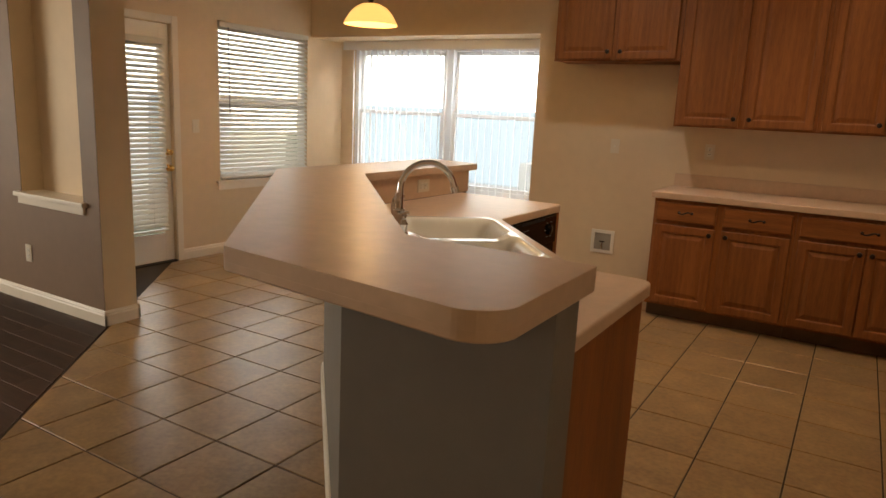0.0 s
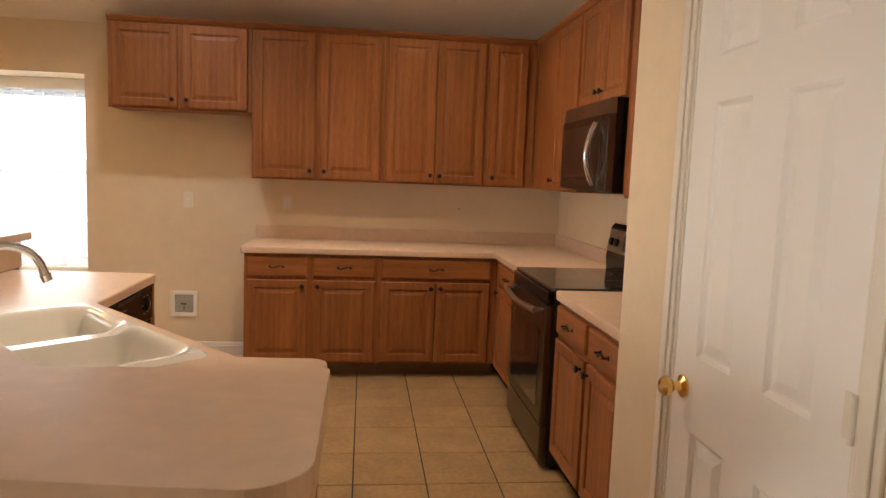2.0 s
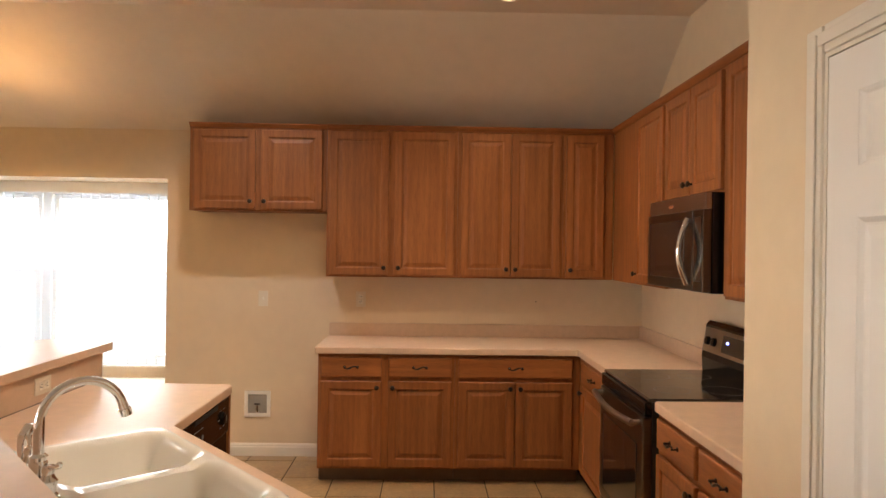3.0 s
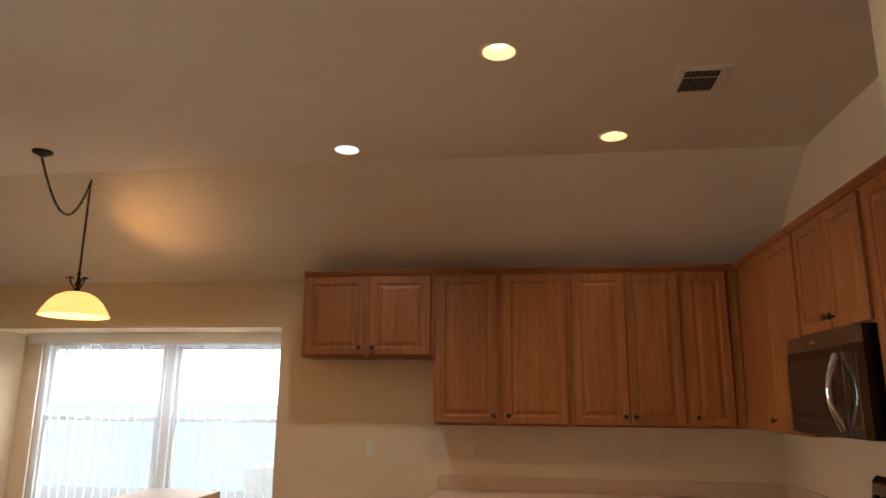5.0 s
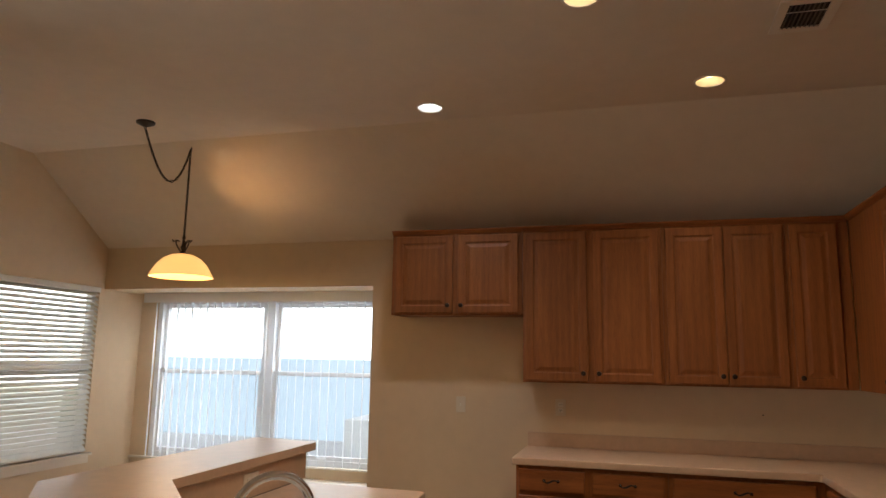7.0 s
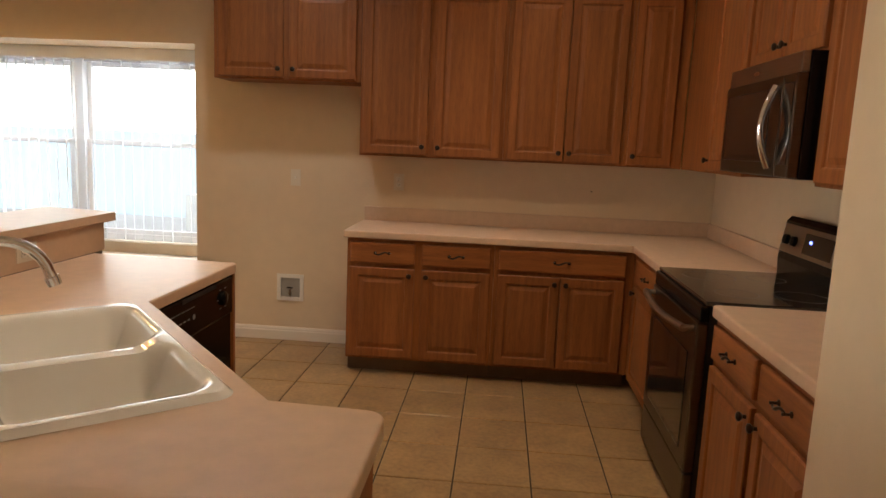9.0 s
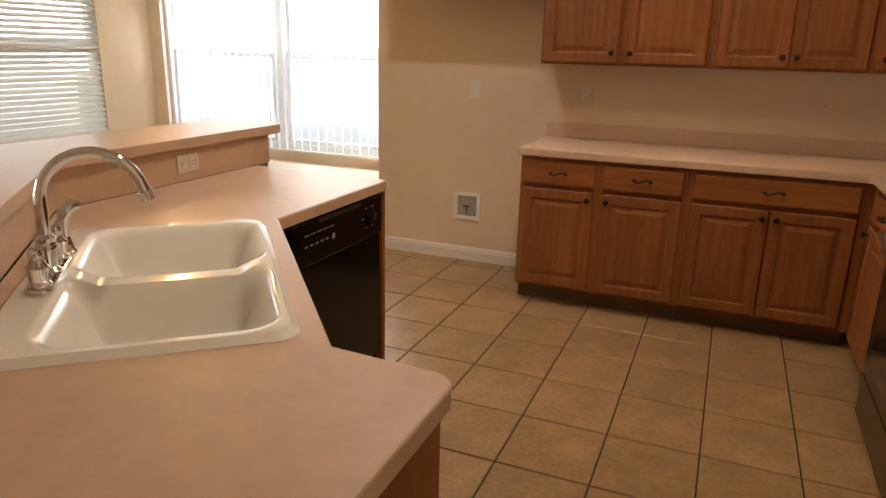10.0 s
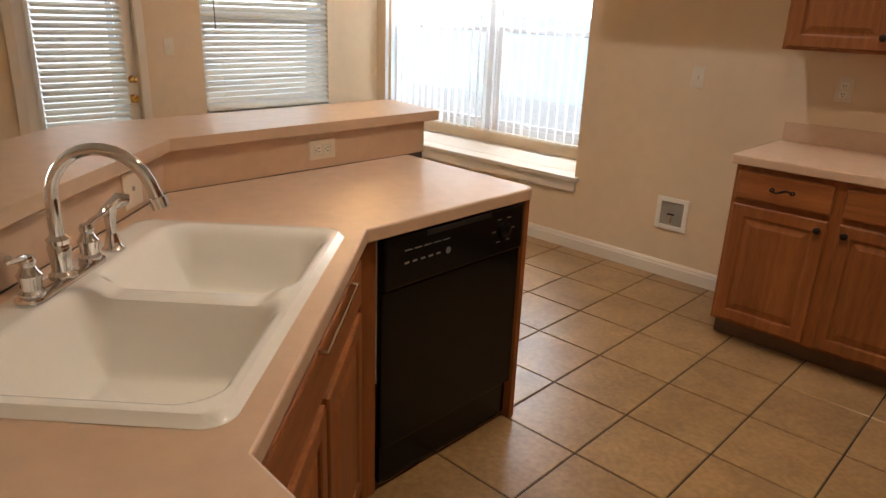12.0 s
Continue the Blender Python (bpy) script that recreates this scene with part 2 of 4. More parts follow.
def plain_front(x0, x1, z0, z1, y_back, t):
    steps = [(0, 0), (0, t - 0.006), (0.003, t - 0.002), (0.010, t)]
    return rings(bmesh.new(), [rect_y(x0 + i, x1 - i, z0 + i, z1 - i, y_back - d) for i, d in steps])


def lathe(profile, seg=24, bm=None, m=None):
    """Turns (radius, height) pairs about z."""
    bm = bm or bmesh.new()
    loops = []
    for r, z in profile:
        loops.append([(r * math.cos(2 * math.pi * i / seg), r * math.sin(2 * math.pi * i / seg), z) for i in range(seg)])
    if m:
        loops = [[tuple(m @ Vector(p)) for p in lp] for lp in loops]
    return rings(bm, loops)


def tube(points, radius, seg=10, bm=None):
    """A round tube along points; radius a number or one a point."""
    bm = bm or bmesh.new()
    pts = [Vector(p) for p in points]
    rad = radius if isinstance(radius, (list, tuple)) else [radius] * len(pts)
    loops, side = [], None
    for i, p in enumerate(pts):
        d = (pts[min(i + 1, len(pts) - 1)] - pts[max(i - 1, 0)]).normalized()
        if side is None:
            side = d.orthogonal().normalized()
        side = (side - d * side.dot(d)).normalized()
        up = d.cross(side)
        loops.append([tuple(p + rad[i] * (math.cos(2 * math.pi * k / seg) * side + math.sin(2 * math.pi * k / seg) * up)) for k in range(seg)])
    return rings(bm, loops)


def round_corner(p, a, b, r, n=10):
    """Points of an arc that rounds the corner a-p-b of an outline."""
    p, a, b = Vector(p), Vector(a), Vector(b)
    u, v = (a - p).normalized(), (b - p).normalized()
    half = u.angle(v) / 2
    t = r / math.tan(half)
    c = p + (u + v).normalized() * (r / math.sin(half))
    s, e = p + u * t - c, p + v * t - c
    out = []
    for i in range(n + 1):
        d = s.lerp(e, i / n).normalized() * r
        out.append(tuple(c + d))
    return out


def outline(corners):
    """An outline from (x, y, radius) corners."""
    out = []
    for i, (x, y, r) in enumerate(corners):
        if r:
            a, b = corners[i - 1], corners[(i + 1) % len(corners)]
            out += round_corner((x, y), a[:2], b[:2], r)
        else:
            out.append((x, y))
    return out


def inset(loop, d):
    """The outline moved inwards by d."""
    area = sum(a[0] * b[1] - b[0] * a[1] for a, b in zip(loop, loop[1:] + loop[:1]))
    s = 1 if area > 0 else -1
    out = []
    for i, p in enumerate(loop):
        a, b = Vector(loop[i - 1]), Vector(loop[(i + 1) % len(loop)])
        p = Vector(p)
        e1, e2 = (p - a).normalized(), (b - p).normalized()
        n1, n2 = Vector((-e1.y, e1.x)) * s, Vector((-e2.y, e2.x)) * s
        nn = (n1 + n2)
        nn = nn / max(nn.dot(n1), 0.3)
        out.append(tuple(p + nn * d))
    return out


def slab(loop, z0, z1, edge=0.006, hole=None):
    """A worktop: an outline with softened top and bottom edges, and a hole if given."""
    bm = bmesh.new()
    lv = [(0.004, z0), (0, z0 + 0.004), (0, z1 - edge), (edge * 0.35, z1 - edge * 0.3), (edge, z1)]
    loops = [[(x, y, z) for x, y in (inset(loop, d) if d else loop)] for d, z in lv]
    if not hole:
        return rings(bm, loops)
    rings(bm, loops, cap_start=False, cap_end=False)
    rings(bm, [[(x, y, z0) for x, y in hole], [(x, y, z1) for x, y in hole]], False, False)
    for z in (z0, z1):
        es = [e for e in bm.edges if len(e.link_faces) == 1 and abs(e.verts[0].co.z - z) < 1e-5 and abs(e.verts[1].co.z - z) < 1e-5]
        bmesh.ops.triangle_fill(bm, edges=es, use_beauty=True)
    return bm


def clip(poly, a, b, c):
    """The part of a polygon where a x + b y + c >= 0."""
    out = []
    for i, p in enumerate(poly):
        q = poly[(i + 1) % len(poly)]
        dp, dq = a * p[0] + b * p[1] + c, a * q[0] + b * q[1] + c
        if dp >= 0:
            out.append(p)
        if dp * dq < 0:
            t = dp / (dp - dq)
            out.append((p[0] + t * (q[0] - p[0]), p[1] + t * (q[1] - p[1])))
    return out

# ---- the large structure ----
XE, XP = 2.36, 1.69                    # west wall, east wall, pantry wall faces
ZC, ZT, YC = 3.07, 2.43, -0.89        # flat ceiling, top of the back wall, crease of the slope
BAY_L, BAY_R, BAY_T, BAY_S, BAY_D = XW, -1.24, 2.076, 0.485, 0.50


CANS = [(-0.453, -1.13), (1.185, -1.17), (0.562, -2.25)]


def walls():
    bm = bmesh.new()
    box(bm, BAY_R, XE + 0.12, 0, 0.12, 0, ZT + 0.1)
    box(bm, XW - 0.12, BAY_R, 0, 0.12, BAY_T, ZT + 0.1)
    box(bm, XW - 0.12, BAY_R, 0, 0.12, 0, BAY_S - 0.03)
    box(bm, BAY_R, BAY_R + 0.12, 0.12, BAY_D + 0.12, 0, ZT)
    box(bm, XW - 0.12, BAY_R, BAY_D, BAY_D + 0.12, 0, 0.575)
    box(bm, XW - 0.12, BAY_R, BAY_D, BAY_D + 0.12, 2.03, ZT)
    box(bm, XW - 0.12, BAY_R, 0.12, BAY_D, BAY_T, BAY_T + 0.1)
    structure("wall_north", bm, WALL, "beige painted kitchen wall with a boxed bay window recess", "wall")
    bm = bmesh.new()
    box(bm, XE, XE + 0.12, -3.12, 0, 0, ZC + 0.1)
    structure("wall_east", bm, WALL, "beige painted wall behind the range", "wall")
    bm = bmesh.new()
    box(bm, XP, XE + 0.12, -3.24, -3.12, 0, ZC + 0.1)
    box(bm, XP, XP + 0.12, -3.53, -3.24, 0, ZC + 0.1)
    box(bm, XP, XP + 0.12, -4.265, -3.53, 2.065, ZC + 0.1)
    box(bm, XP, XP + 0.12, -8.5, -4.265, 0, ZC + 0.1)
    structure("wall_pantry", bm, WALL, "beige painted pantry wall with a white panelled door", "wall")
    bm = bmesh.new()
    wy0, wy1, wz0, wz1 = WIN
    dy0, dy1, dz1 = PATIO
    box(bm, XW - 0.12, XW, wy1, BAY_D + 0.12, 0, ZC + 0.1)
    box(bm, XW - 0.12, XW, wy0, wy1, wz1, ZC + 0.1)
    box(bm, XW - 0.12, XW, wy0, wy1, 0, wz0)
    box(bm, XW - 0.12, XW, dy1, wy0, 0, ZC + 0.1)
    box(bm, XW - 0.12, XW, dy0, dy1, dz1, ZC + 0.1)
    box(bm, XW - 0.12, XW, -2.915, dy0, 0, ZC + 0.1)
    structure("wall_west", bm, WALL, "beige painted breakfast nook wall with window and patio door", "wall")
    bm = bmesh.new()
    nx0, nx1, nz0, nz1 = -3.50, -2.80, 0.735, 2.25
    box(bm, -6.5, nx0, -3.12, -2.905, 0, ZC + 0.1)
    box(bm, nx1, -2.635, -3.12, -2.905, 0, ZC + 0.1)
    box(bm, nx0, nx1, -3.12, -2.905, 0, nz0)
    box(bm, nx0, nx1, -3.12, -2.905, nz1, ZC + 0.1)
    box(bm, nx0, nx1, -2.975, -2.905, nz0, nz1)
    structure("wall_divider", bm, WALL, "beige wall end between nook and living room", "wall")
    # thin skin, darker brown than the beige wall it covers
    bm = bmesh.new()
    box(bm, -6.5, nx0, -3.123, -3.12, 0, ZC)
    box(bm, nx1, -2.638, -3.123, -3.12, 0, ZC)
    box(bm, nx0, nx1, -3.123, -3.12, 0, nz0)
    box(bm, nx0, nx1, -3.123, -3.12, nz1, ZC)
    structure("wall_accent", bm, BROWN, "darker brown wall face round a niche", "wall")
    bm = boxed(nx0 - 0.04, nx1 + 0.04, -3.16, -2.975, nz0 - 0.012, nz0 + 0.018, bevel=0.006)
    box(bm, nx0 - 0.02, nx1 + 0.02, -3.14, -3.123, nz0 - 0.06, nz0 - 0.012, bevel=0.004)
    structure("niche_sill", bm, TRIM, "white painted sill of a wall niche", "sill")
    # unseen walls that close the living room; west opening holds the fill lamp
    structure("wall_south", boxed(-6.62, XP + 0.12, -8.62, -8.5, 0, ZC + 0.1), WALL, "beige living room wall", "wall")
    bm = bmesh.new()
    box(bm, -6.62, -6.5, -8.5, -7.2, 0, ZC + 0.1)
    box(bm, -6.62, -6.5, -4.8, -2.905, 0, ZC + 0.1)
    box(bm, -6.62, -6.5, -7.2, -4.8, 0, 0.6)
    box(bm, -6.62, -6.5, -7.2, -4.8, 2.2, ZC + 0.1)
    structure("wall_living_west", bm, WALL, "beige living room wall", "wall")
    # ceiling: flat part and the slope down to the back wall
    bm = bmesh.new()
    rim = [(-6.62, -8.62), (XE + 0.12, -8.62), (XE + 0.12, YC), (-6.62, YC)]
    es = []
    for lp in [rim] + [[(x + 0.078 * math.cos(k * math.pi / 16), y + 0.078 * math.sin(k * math.pi / 16)) for k in range(32)] for x, y in CANS]:
        vs = [bm.verts.new((x, y, ZC)) for x, y in lp]
        es += [bm.edges.new((vs[k - 1], vs[k])) for k in range(len(vs))]
    bmesh.ops.triangle_fill(bm, edges=es, use_beauty=True)
    inside = [f for f in bm.faces if any(math.hypot(f.calc_center_median().x - x, f.calc_center_median().y - y) < 0.0775 for x, y in CANS)]
    bmesh.ops.delete(bm, geom=inside, context="FACES")
    box(bm, -6.62, XE + 0.12, -8.62, YC, ZC + 0.17, ZC + 0.25)
    prof = [(YC, ZC), (0.02, ZT), (0.02, ZT + 0.12), (YC, ZC + 0.12)]
    rings(bm, [[(x, y, z) for y, z in prof] for x in (XW - 0.12, XE + 0.12)])
    structure("ceiling", bm, CEIL, "off-white textured ceiling sloping down to the cabinets", "ceiling")


def baseboard_run(name, x0, y0, x1, y1, nx, ny, h=0.095):
    """Baseboard along a wall face; nx, ny point into the room."""
    prof = [(0, 0), (0.014, 0), (0.014, h * 0.68), (0.010, h * 0.78), (0.011, h * 0.84), (0.005, h), (0, h)]
    loops = [[(x + nx * d, y + ny * d, z) for d, z in prof] for x, y in ((x0, y0), (x1, y1))]
    return structure(name, rings(bmesh.new(), loops), TRIM, "white painted baseboard moulding", "baseboard")


WIN = (-1.21, -0.055, 0.675, 2.09)     # west window: y0, y1, z0, z1
PATIO = (-2.435, -1.70, 2.00)         # patio door: y0, y1, top
walls()
baseboard_run("baseboard", BAY_R, 0, -0.002, 0, 0, -1)
baseboard_run("baseboard", XW, 0, BAY_R, 0, 0, -1)
baseboard_run("baseboard", XW, -1.637, XW, 0, 1, 0)
baseboard_run("baseboard", -2.635, -3.135, -2.635, -2.891, 1, 0)
baseboard_run("baseboard", -6.5, -3.123, -2.621, -3.123, 0, -1)
baseboard_run("baseboard", -3.80, -2.905, -2.621, -2.905, 0, 1)
baseboard_run("baseboard", XP, -3.464, XP, -3.12, -1, 0)
baseboard_run("baseboard", XP, -8.5, XP, -4.333, -1, 0)

# ---- outside ----
structure("ground", boxed(-60, 60, 0.70, 60, -0.35, -0.25), GRASS, "pale sunlit back garden lawn", "ground")
structure("ground_west", boxed(-60, -4.05, -60, 0.70, -0.35, -0.25), GRASS, "pale sunlit side garden lawn", "ground")
# pale paving added to keep the ground outside as bright as glare
structure("patio", boxed(-12.0, 4.0, 0.66, 7.45, -0.25, -0.10), CONCRETE, "pale concrete paving added to brighten the view outside", "pavement")
# emissive slabs added in place of glaring sky and distance
structure("backdrop", boxed(-40, 30, 24, 24.1, -0.3, 16), HAZE, "glowing panel for the bright sky and distance behind the garden", "backdrop")
structure("backdrop_west", boxed(-30.1, -30, -30, 24, -0.3, 16), HAZE, "glowing panel for the bright sky and distance beside the house", "backdrop")
fence = thing("fence", "tall board fence across the garden, coloured pale blue for haze", "fence", pose(-2, 7.5, 0))
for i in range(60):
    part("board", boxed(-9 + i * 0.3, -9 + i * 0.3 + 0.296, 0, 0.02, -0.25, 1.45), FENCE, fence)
fence_b = thing("fence", "tall board fence along the side garden, coloured pale blue for haze", "fence", pose(-9.5, -2, 0))
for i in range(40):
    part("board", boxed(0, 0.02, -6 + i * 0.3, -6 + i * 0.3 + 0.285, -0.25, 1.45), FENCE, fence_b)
acu = thing("air_conditioner", "pale grey metal outdoor air conditioner box on the patio", "air conditioner", pose(-2.35, 3.4, -0.10))
part("housing", boxed(-0.4, 0.4, -0.4, 0.4, 0, 0.85, bevel=0.02), AIRBOX, acu)
for k in range(8):
    part("louvre", boxed(-0.36, 0.36, -0.41, -0.40, 0.08 + k * 0.09, 0.12 + k * 0.09), AIRBOX, acu)

# ---- bay window ----


def bay_window():
    y = BAY_D
    win = thing("window_1", "white vinyl double window, glaring with daylight, in a bay recess", "window", kind="structure")
    x0, x1, z0, z1, xm = XW + 0.20, BAY_R - 0.005, 0.59, 2.03, -2.415
    bm = bmesh.new()
    f = 0.05
    box(bm, x0, x0 + f, y - 0.01, y + 0.08, z0, z1, 0.004)
    box(bm, x1 - f, x1, y - 0.01, y + 0.08, z0, z1, 0.004)
    box(bm, x0 + f, x1 - f, y - 0.01, y + 0.08, z0, z0 + f, 0.004)
    box(bm, x0 + f, x1 - f, y - 0.01, y + 0.08, z1 - f, z1, 0.004)
    part("window_frame", bm, VINYL, win)
    part("mullion", boxed(xm - 0.055, xm + 0.055, y - 0.02, y + 0.085, z0 + 0.002, z1 - 0.002, 0.006), VINYL, win)
    part("jamb_panel", boxed(XW, x0, y - 0.004, y + 0.05, z0, z1), WALL, win)
    for a, b in ((x0 + f, xm - 0.055), (xm + 0.055, x1 - f)):
        zm = 1.36
        for lo, hi, dy in ((z0 + f, zm + 0.02, 0.0), (zm - 0.02, z1 - f, 0.03)):
            bm = bmesh.new()
            s = 0.035
            box(bm, a, a + s, y + dy, y + dy + 0.028, lo, hi, 0.003)
            box(bm, b - s, b, y + dy, y + dy + 0.028, lo, hi, 0.003)
            box(bm, a + s, b - s, y + dy, y + dy + 0.028, lo, lo + s, 0.003)
            box(bm, a + s, b - s, y + dy, y + dy + 0.028, hi - s, hi, 0.003)
            sash = part("sash", bm, VINYL, win)
            pane = part("pane", boxed(a + s, b - s, y + dy + 0.012, y + dy + 0.016, lo + s, hi - s), GLASS, sash)
            pane.visible_shadow = False
    # ledge with a rounded nosing
    bm = boxed(XW, BAY_R - 0.002, 0.12, BAY_D, BAY_S - 0.03, BAY_S - 0.004)
    box(bm, XW, BAY_R + 0.035, -0.03, 0.12, BAY_S - 0.03, BAY_S, 0.008)
    box(bm, XW, BAY_R - 0.002, 0.12, BAY_D, BAY_S - 0.004, BAY_S)
    box(bm, XW, BAY_R + 0.015, -0.016, -0.002, BAY_S - 0.10, BAY_S - 0.03, 0.004)
    structure("window_ledge", bm, TRIM, "white painted window seat ledge under the bay window", "sill")
    bm = boxed(XW + 0.02, BAY_R - 0.002, BAY_D - 0.05, BAY_D - 0.012, 0.575, 0.592, 0.004)
    structure("window_sill", bm, TRIM, "narrow white sill under the bay window", "sill")
    # vertical blinds, turned open
    bl = thing("vertical_blind", "white vertical blind with open vanes across the bay window", "blind")
    part("headrail", boxed(XW + 0.15, BAY_R - 0.01, 0.36, 0.44, 2.02, 2.072, 0.006), VINYL, bl)
    part("valance", boxed(XW + 0.14, BAY_R - 0.005, 0.345, 0.355, 1.985, 2.074, 0.003), VINYL, bl)
    n = 30
    for i in range(n):
        x = XW + 0.25 + (BAY_R - 0.07 - XW - 0.25) * i / (n - 1)
        bm = bmesh.new()
        pts = [(-0.044 + 0.088 * k / 4, 0.004 * math.sin(math.pi * k / 4)) for k in range(5)]
        rings(bm, [[(a, b, z) for a, b in pts] for z in (0.60, 1.985)], False, False, closed=False)
        part("vane", bm, VANE, bl, m=pose(x, 0.40, 0, 0, 0, 116 + random.uniform(-5, 5)))


def horizontal_blind(parent, y0, y1, z0, z1, x, tilt, pitch=0.042, width=0.05):
    """Slats facing +x on the west wall."""
    n = int((z1 - z0 - 0.05) / pitch)
    part("headrail", boxed(x - 0.02, x + 0.03, y0, y1, z1 - 0.045, z1, 0.004), SLAT, parent)
    mesh = None
    for i in range(n):
        z = z1 - 0.06 - i * pitch
        if mesh is None:
            bm = bmesh.new()
            pts = [(-width / 2 + width * k / 4, 0.004 * math.sin(math.pi * k / 4)) for k in range(5)]
            prof = pts + [(a, b - 0.0025) for a, b in pts[::-1]]
            rings(bm, [[(a, yy, b) for a, b in prof] for yy in (y0 + 0.004, y1 - 0.004)])
            ob = part("slat", bm, SLAT, parent, m=pose(x, 0, z, 0, tilt, 0))
            mesh = ob.data
        else:
            ob = new("slat", mesh)
            ob.parent = parent
            ob.matrix_basis = pose(x, 0, z, 0, tilt + random.uniform(-0.6, 0.6), 0)
    part("bottom_rail", boxed(x - 0.025, x + 0.025, y0 + 0.003, y1 - 0.003, z0, z0 + 0.018, 0.004), SLAT, parent)
    for yy in (y0 + 0.15, y1 - 0.15):
        part("ladder_cord", tube([(x + 0.022, yy, z0 + 0.01), (x + 0.022, yy, z1 - 0.04)], 0.0015, 6), SLAT, parent)


def west_window():
    y0, y1, z0, z1 = WIN
    win = thing("window_2", "white vinyl window behind a closed horizontal blind", "window", kind="structure")
    bm = bmesh.new()
    xo = XW - 0.10
    box(bm, xo, xo + 0.06, y0, y0 + 0.045, z0, z1, 0.003)
    box(bm, xo, xo + 0.06, y1 - 0.045, y1, z0, z1, 0.003)
    box(bm, xo, xo + 0.06, y0 + 0.045, y1 - 0.045, z0, z0 + 0.045, 0.003)
    box(bm, xo, xo + 0.06, y0 + 0.045, y1 - 0.045, z1 - 0.045, z1, 0.003)
    box(bm, xo, xo + 0.06, y0 + 0.045, y1 - 0.045, 1.37, 1.42, 0.003)
    part("window_frame", bm, VINYL, win)
    for lo, hi in ((z0 + 0.045, 1.37), (1.42, z1 - 0.045)):
        p = part("pane", boxed(xo + 0.02, xo + 0.024, y0 + 0.045, y1 - 0.045, lo, hi), GLASS, win)
        p.visible_shadow = False
    bm = boxed(XW - 0.04, XW + 0.035, y0 - 0.05, y1 + 0.05, z0 - 0.022, z0, 0.006)
    box(bm, XW, XW + 0.014, y0 - 0.03, y1 + 0.03, z0 - 0.085, z0 - 0.022, 0.004)
    part("sill", bm, TRIM, win)
    bl = thing("horizontal_blind", "white faux-wood horizontal blind, slats tilted half open", "blind")
    horizontal_blind(bl, y0 + 0.006, y1 - 0.006, z0 + 0.012, z1 - 0.004, XW - 0.01, 40)
    part("tilt_wand", tube([(XW + 0.022, y0 + 0.10, z1 - 0.05), (XW + 0.03, y0 + 0.10, z1 - 0.80)], 0.004, 8), GREYMARK, bl)


def patio_door():
    y0, y1, zt = PATIO
    d = thing("door_1", "white half-shaded glazed patio door with a slatted blind inside", "door", kind="structure")
    bm = bmesh.new()
    c = 0.062
    for a, b in ((y0 - c, y0 - 0.002), (y1 + 0.002, y1 + c)):
        box(bm, XW, XW + 0.016, a, b, 0, zt + c, 0.004)
    box(bm, XW, XW + 0.016, y0 - 0.002, y1 + 0.002, zt + 0.002, zt + c, 0.004)
    part("casing", bm, TRIM, d)
    bm = bmesh.new()
    xs0, xs1 = XW - 0.075, XW - 0.03
    st, gl0, gl1 = 0.09, 0.25, 1.86
    box(bm, xs0, xs1, y0 + 0.004, y0 + st, 0.012, zt - 0.004, 0.003)
    box(bm, xs0, xs1, y1 - st, y1 - 0.004, 0.012, zt - 0.004, 0.003)
    box(bm, xs0, xs1, y0 + st, y1 - st, 0.012, gl0, 0.003)
    box(bm, xs0, xs1, y0 + st, y1 - st, gl1, zt - 0.004, 0.003)
    leaf = part("leaf", bm, DOORWHITE, d)
    p = part("pane", boxed(XW - 0.056, XW - 0.052, y0 + st, y1 - st, gl0, gl1), GLASS, leaf)
    p.visible_shadow = False
    bm = bmesh.new()
    for a, b, lo, hi in ((y0 + st - 0.02, y0 + st + 0.012, gl0 - 0.02, gl1 + 0.02), (y1 - st - 0.012, y1 - st + 0.02, gl0 - 0.02, gl1 + 0.02)):
        box(bm, xs1, xs1 + 0.012, a, b, lo, hi, 0.004)
    for lo, hi in ((gl0 - 0.02, gl0 + 0.012), (gl1 - 0.012, gl1 + 0.02)):
        box(bm, xs1, xs1 + 0.012, y0 + st + 0.012, y1 - st - 0.012, lo, hi, 0.004)
    part("glazing_bead", bm, DOORWHITE, leaf)
    part("threshold", boxed(XW - 0.12, XW + 0.02, y0, y1, 0, 0.012, 0.003), SLOT, d)
    for z, r in ((0.95, 0.022), (0.815, 0.026)):
        m = pose(xs1, y1 - 0.045, z, 0, 90, 0)
        part("knob" if z < 0.9 else "deadbolt", lathe([(r * 1.15, 0), (r * 1.15, 0.006), (r * 0.4, 0.010), (r * 0.4, 0.030), (r * 0.95, 0.040), (r, 0.052), (r * 0.7, 0.062), (0.001, 0.065)], 20, m=m), BRASS, d, "polished brass", smooth=True)
    bl = thing("horizontal_blind", "white horizontal blind hung on the patio door", "blind")
    horizontal_blind(bl, y0 + st + 0.0, y1 - st - 0.0, 0.285, 1.87, XW + 0.016, 38)


def unseen_living_window():
    # unseen window, added so the fill lamp stands in an opening
    win = thing("window_3_unseen", "unseen white vinyl window added for the living room fill light", "window", kind="structure")
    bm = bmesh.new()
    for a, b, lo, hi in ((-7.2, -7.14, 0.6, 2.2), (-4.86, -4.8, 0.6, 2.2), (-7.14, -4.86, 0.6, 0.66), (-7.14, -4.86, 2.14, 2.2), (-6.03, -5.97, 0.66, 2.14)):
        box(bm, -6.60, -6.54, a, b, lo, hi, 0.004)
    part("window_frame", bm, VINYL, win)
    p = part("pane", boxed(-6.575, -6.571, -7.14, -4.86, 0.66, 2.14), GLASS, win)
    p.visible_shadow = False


bay_window()
unseen_living_window()
west_window()
patio_door()

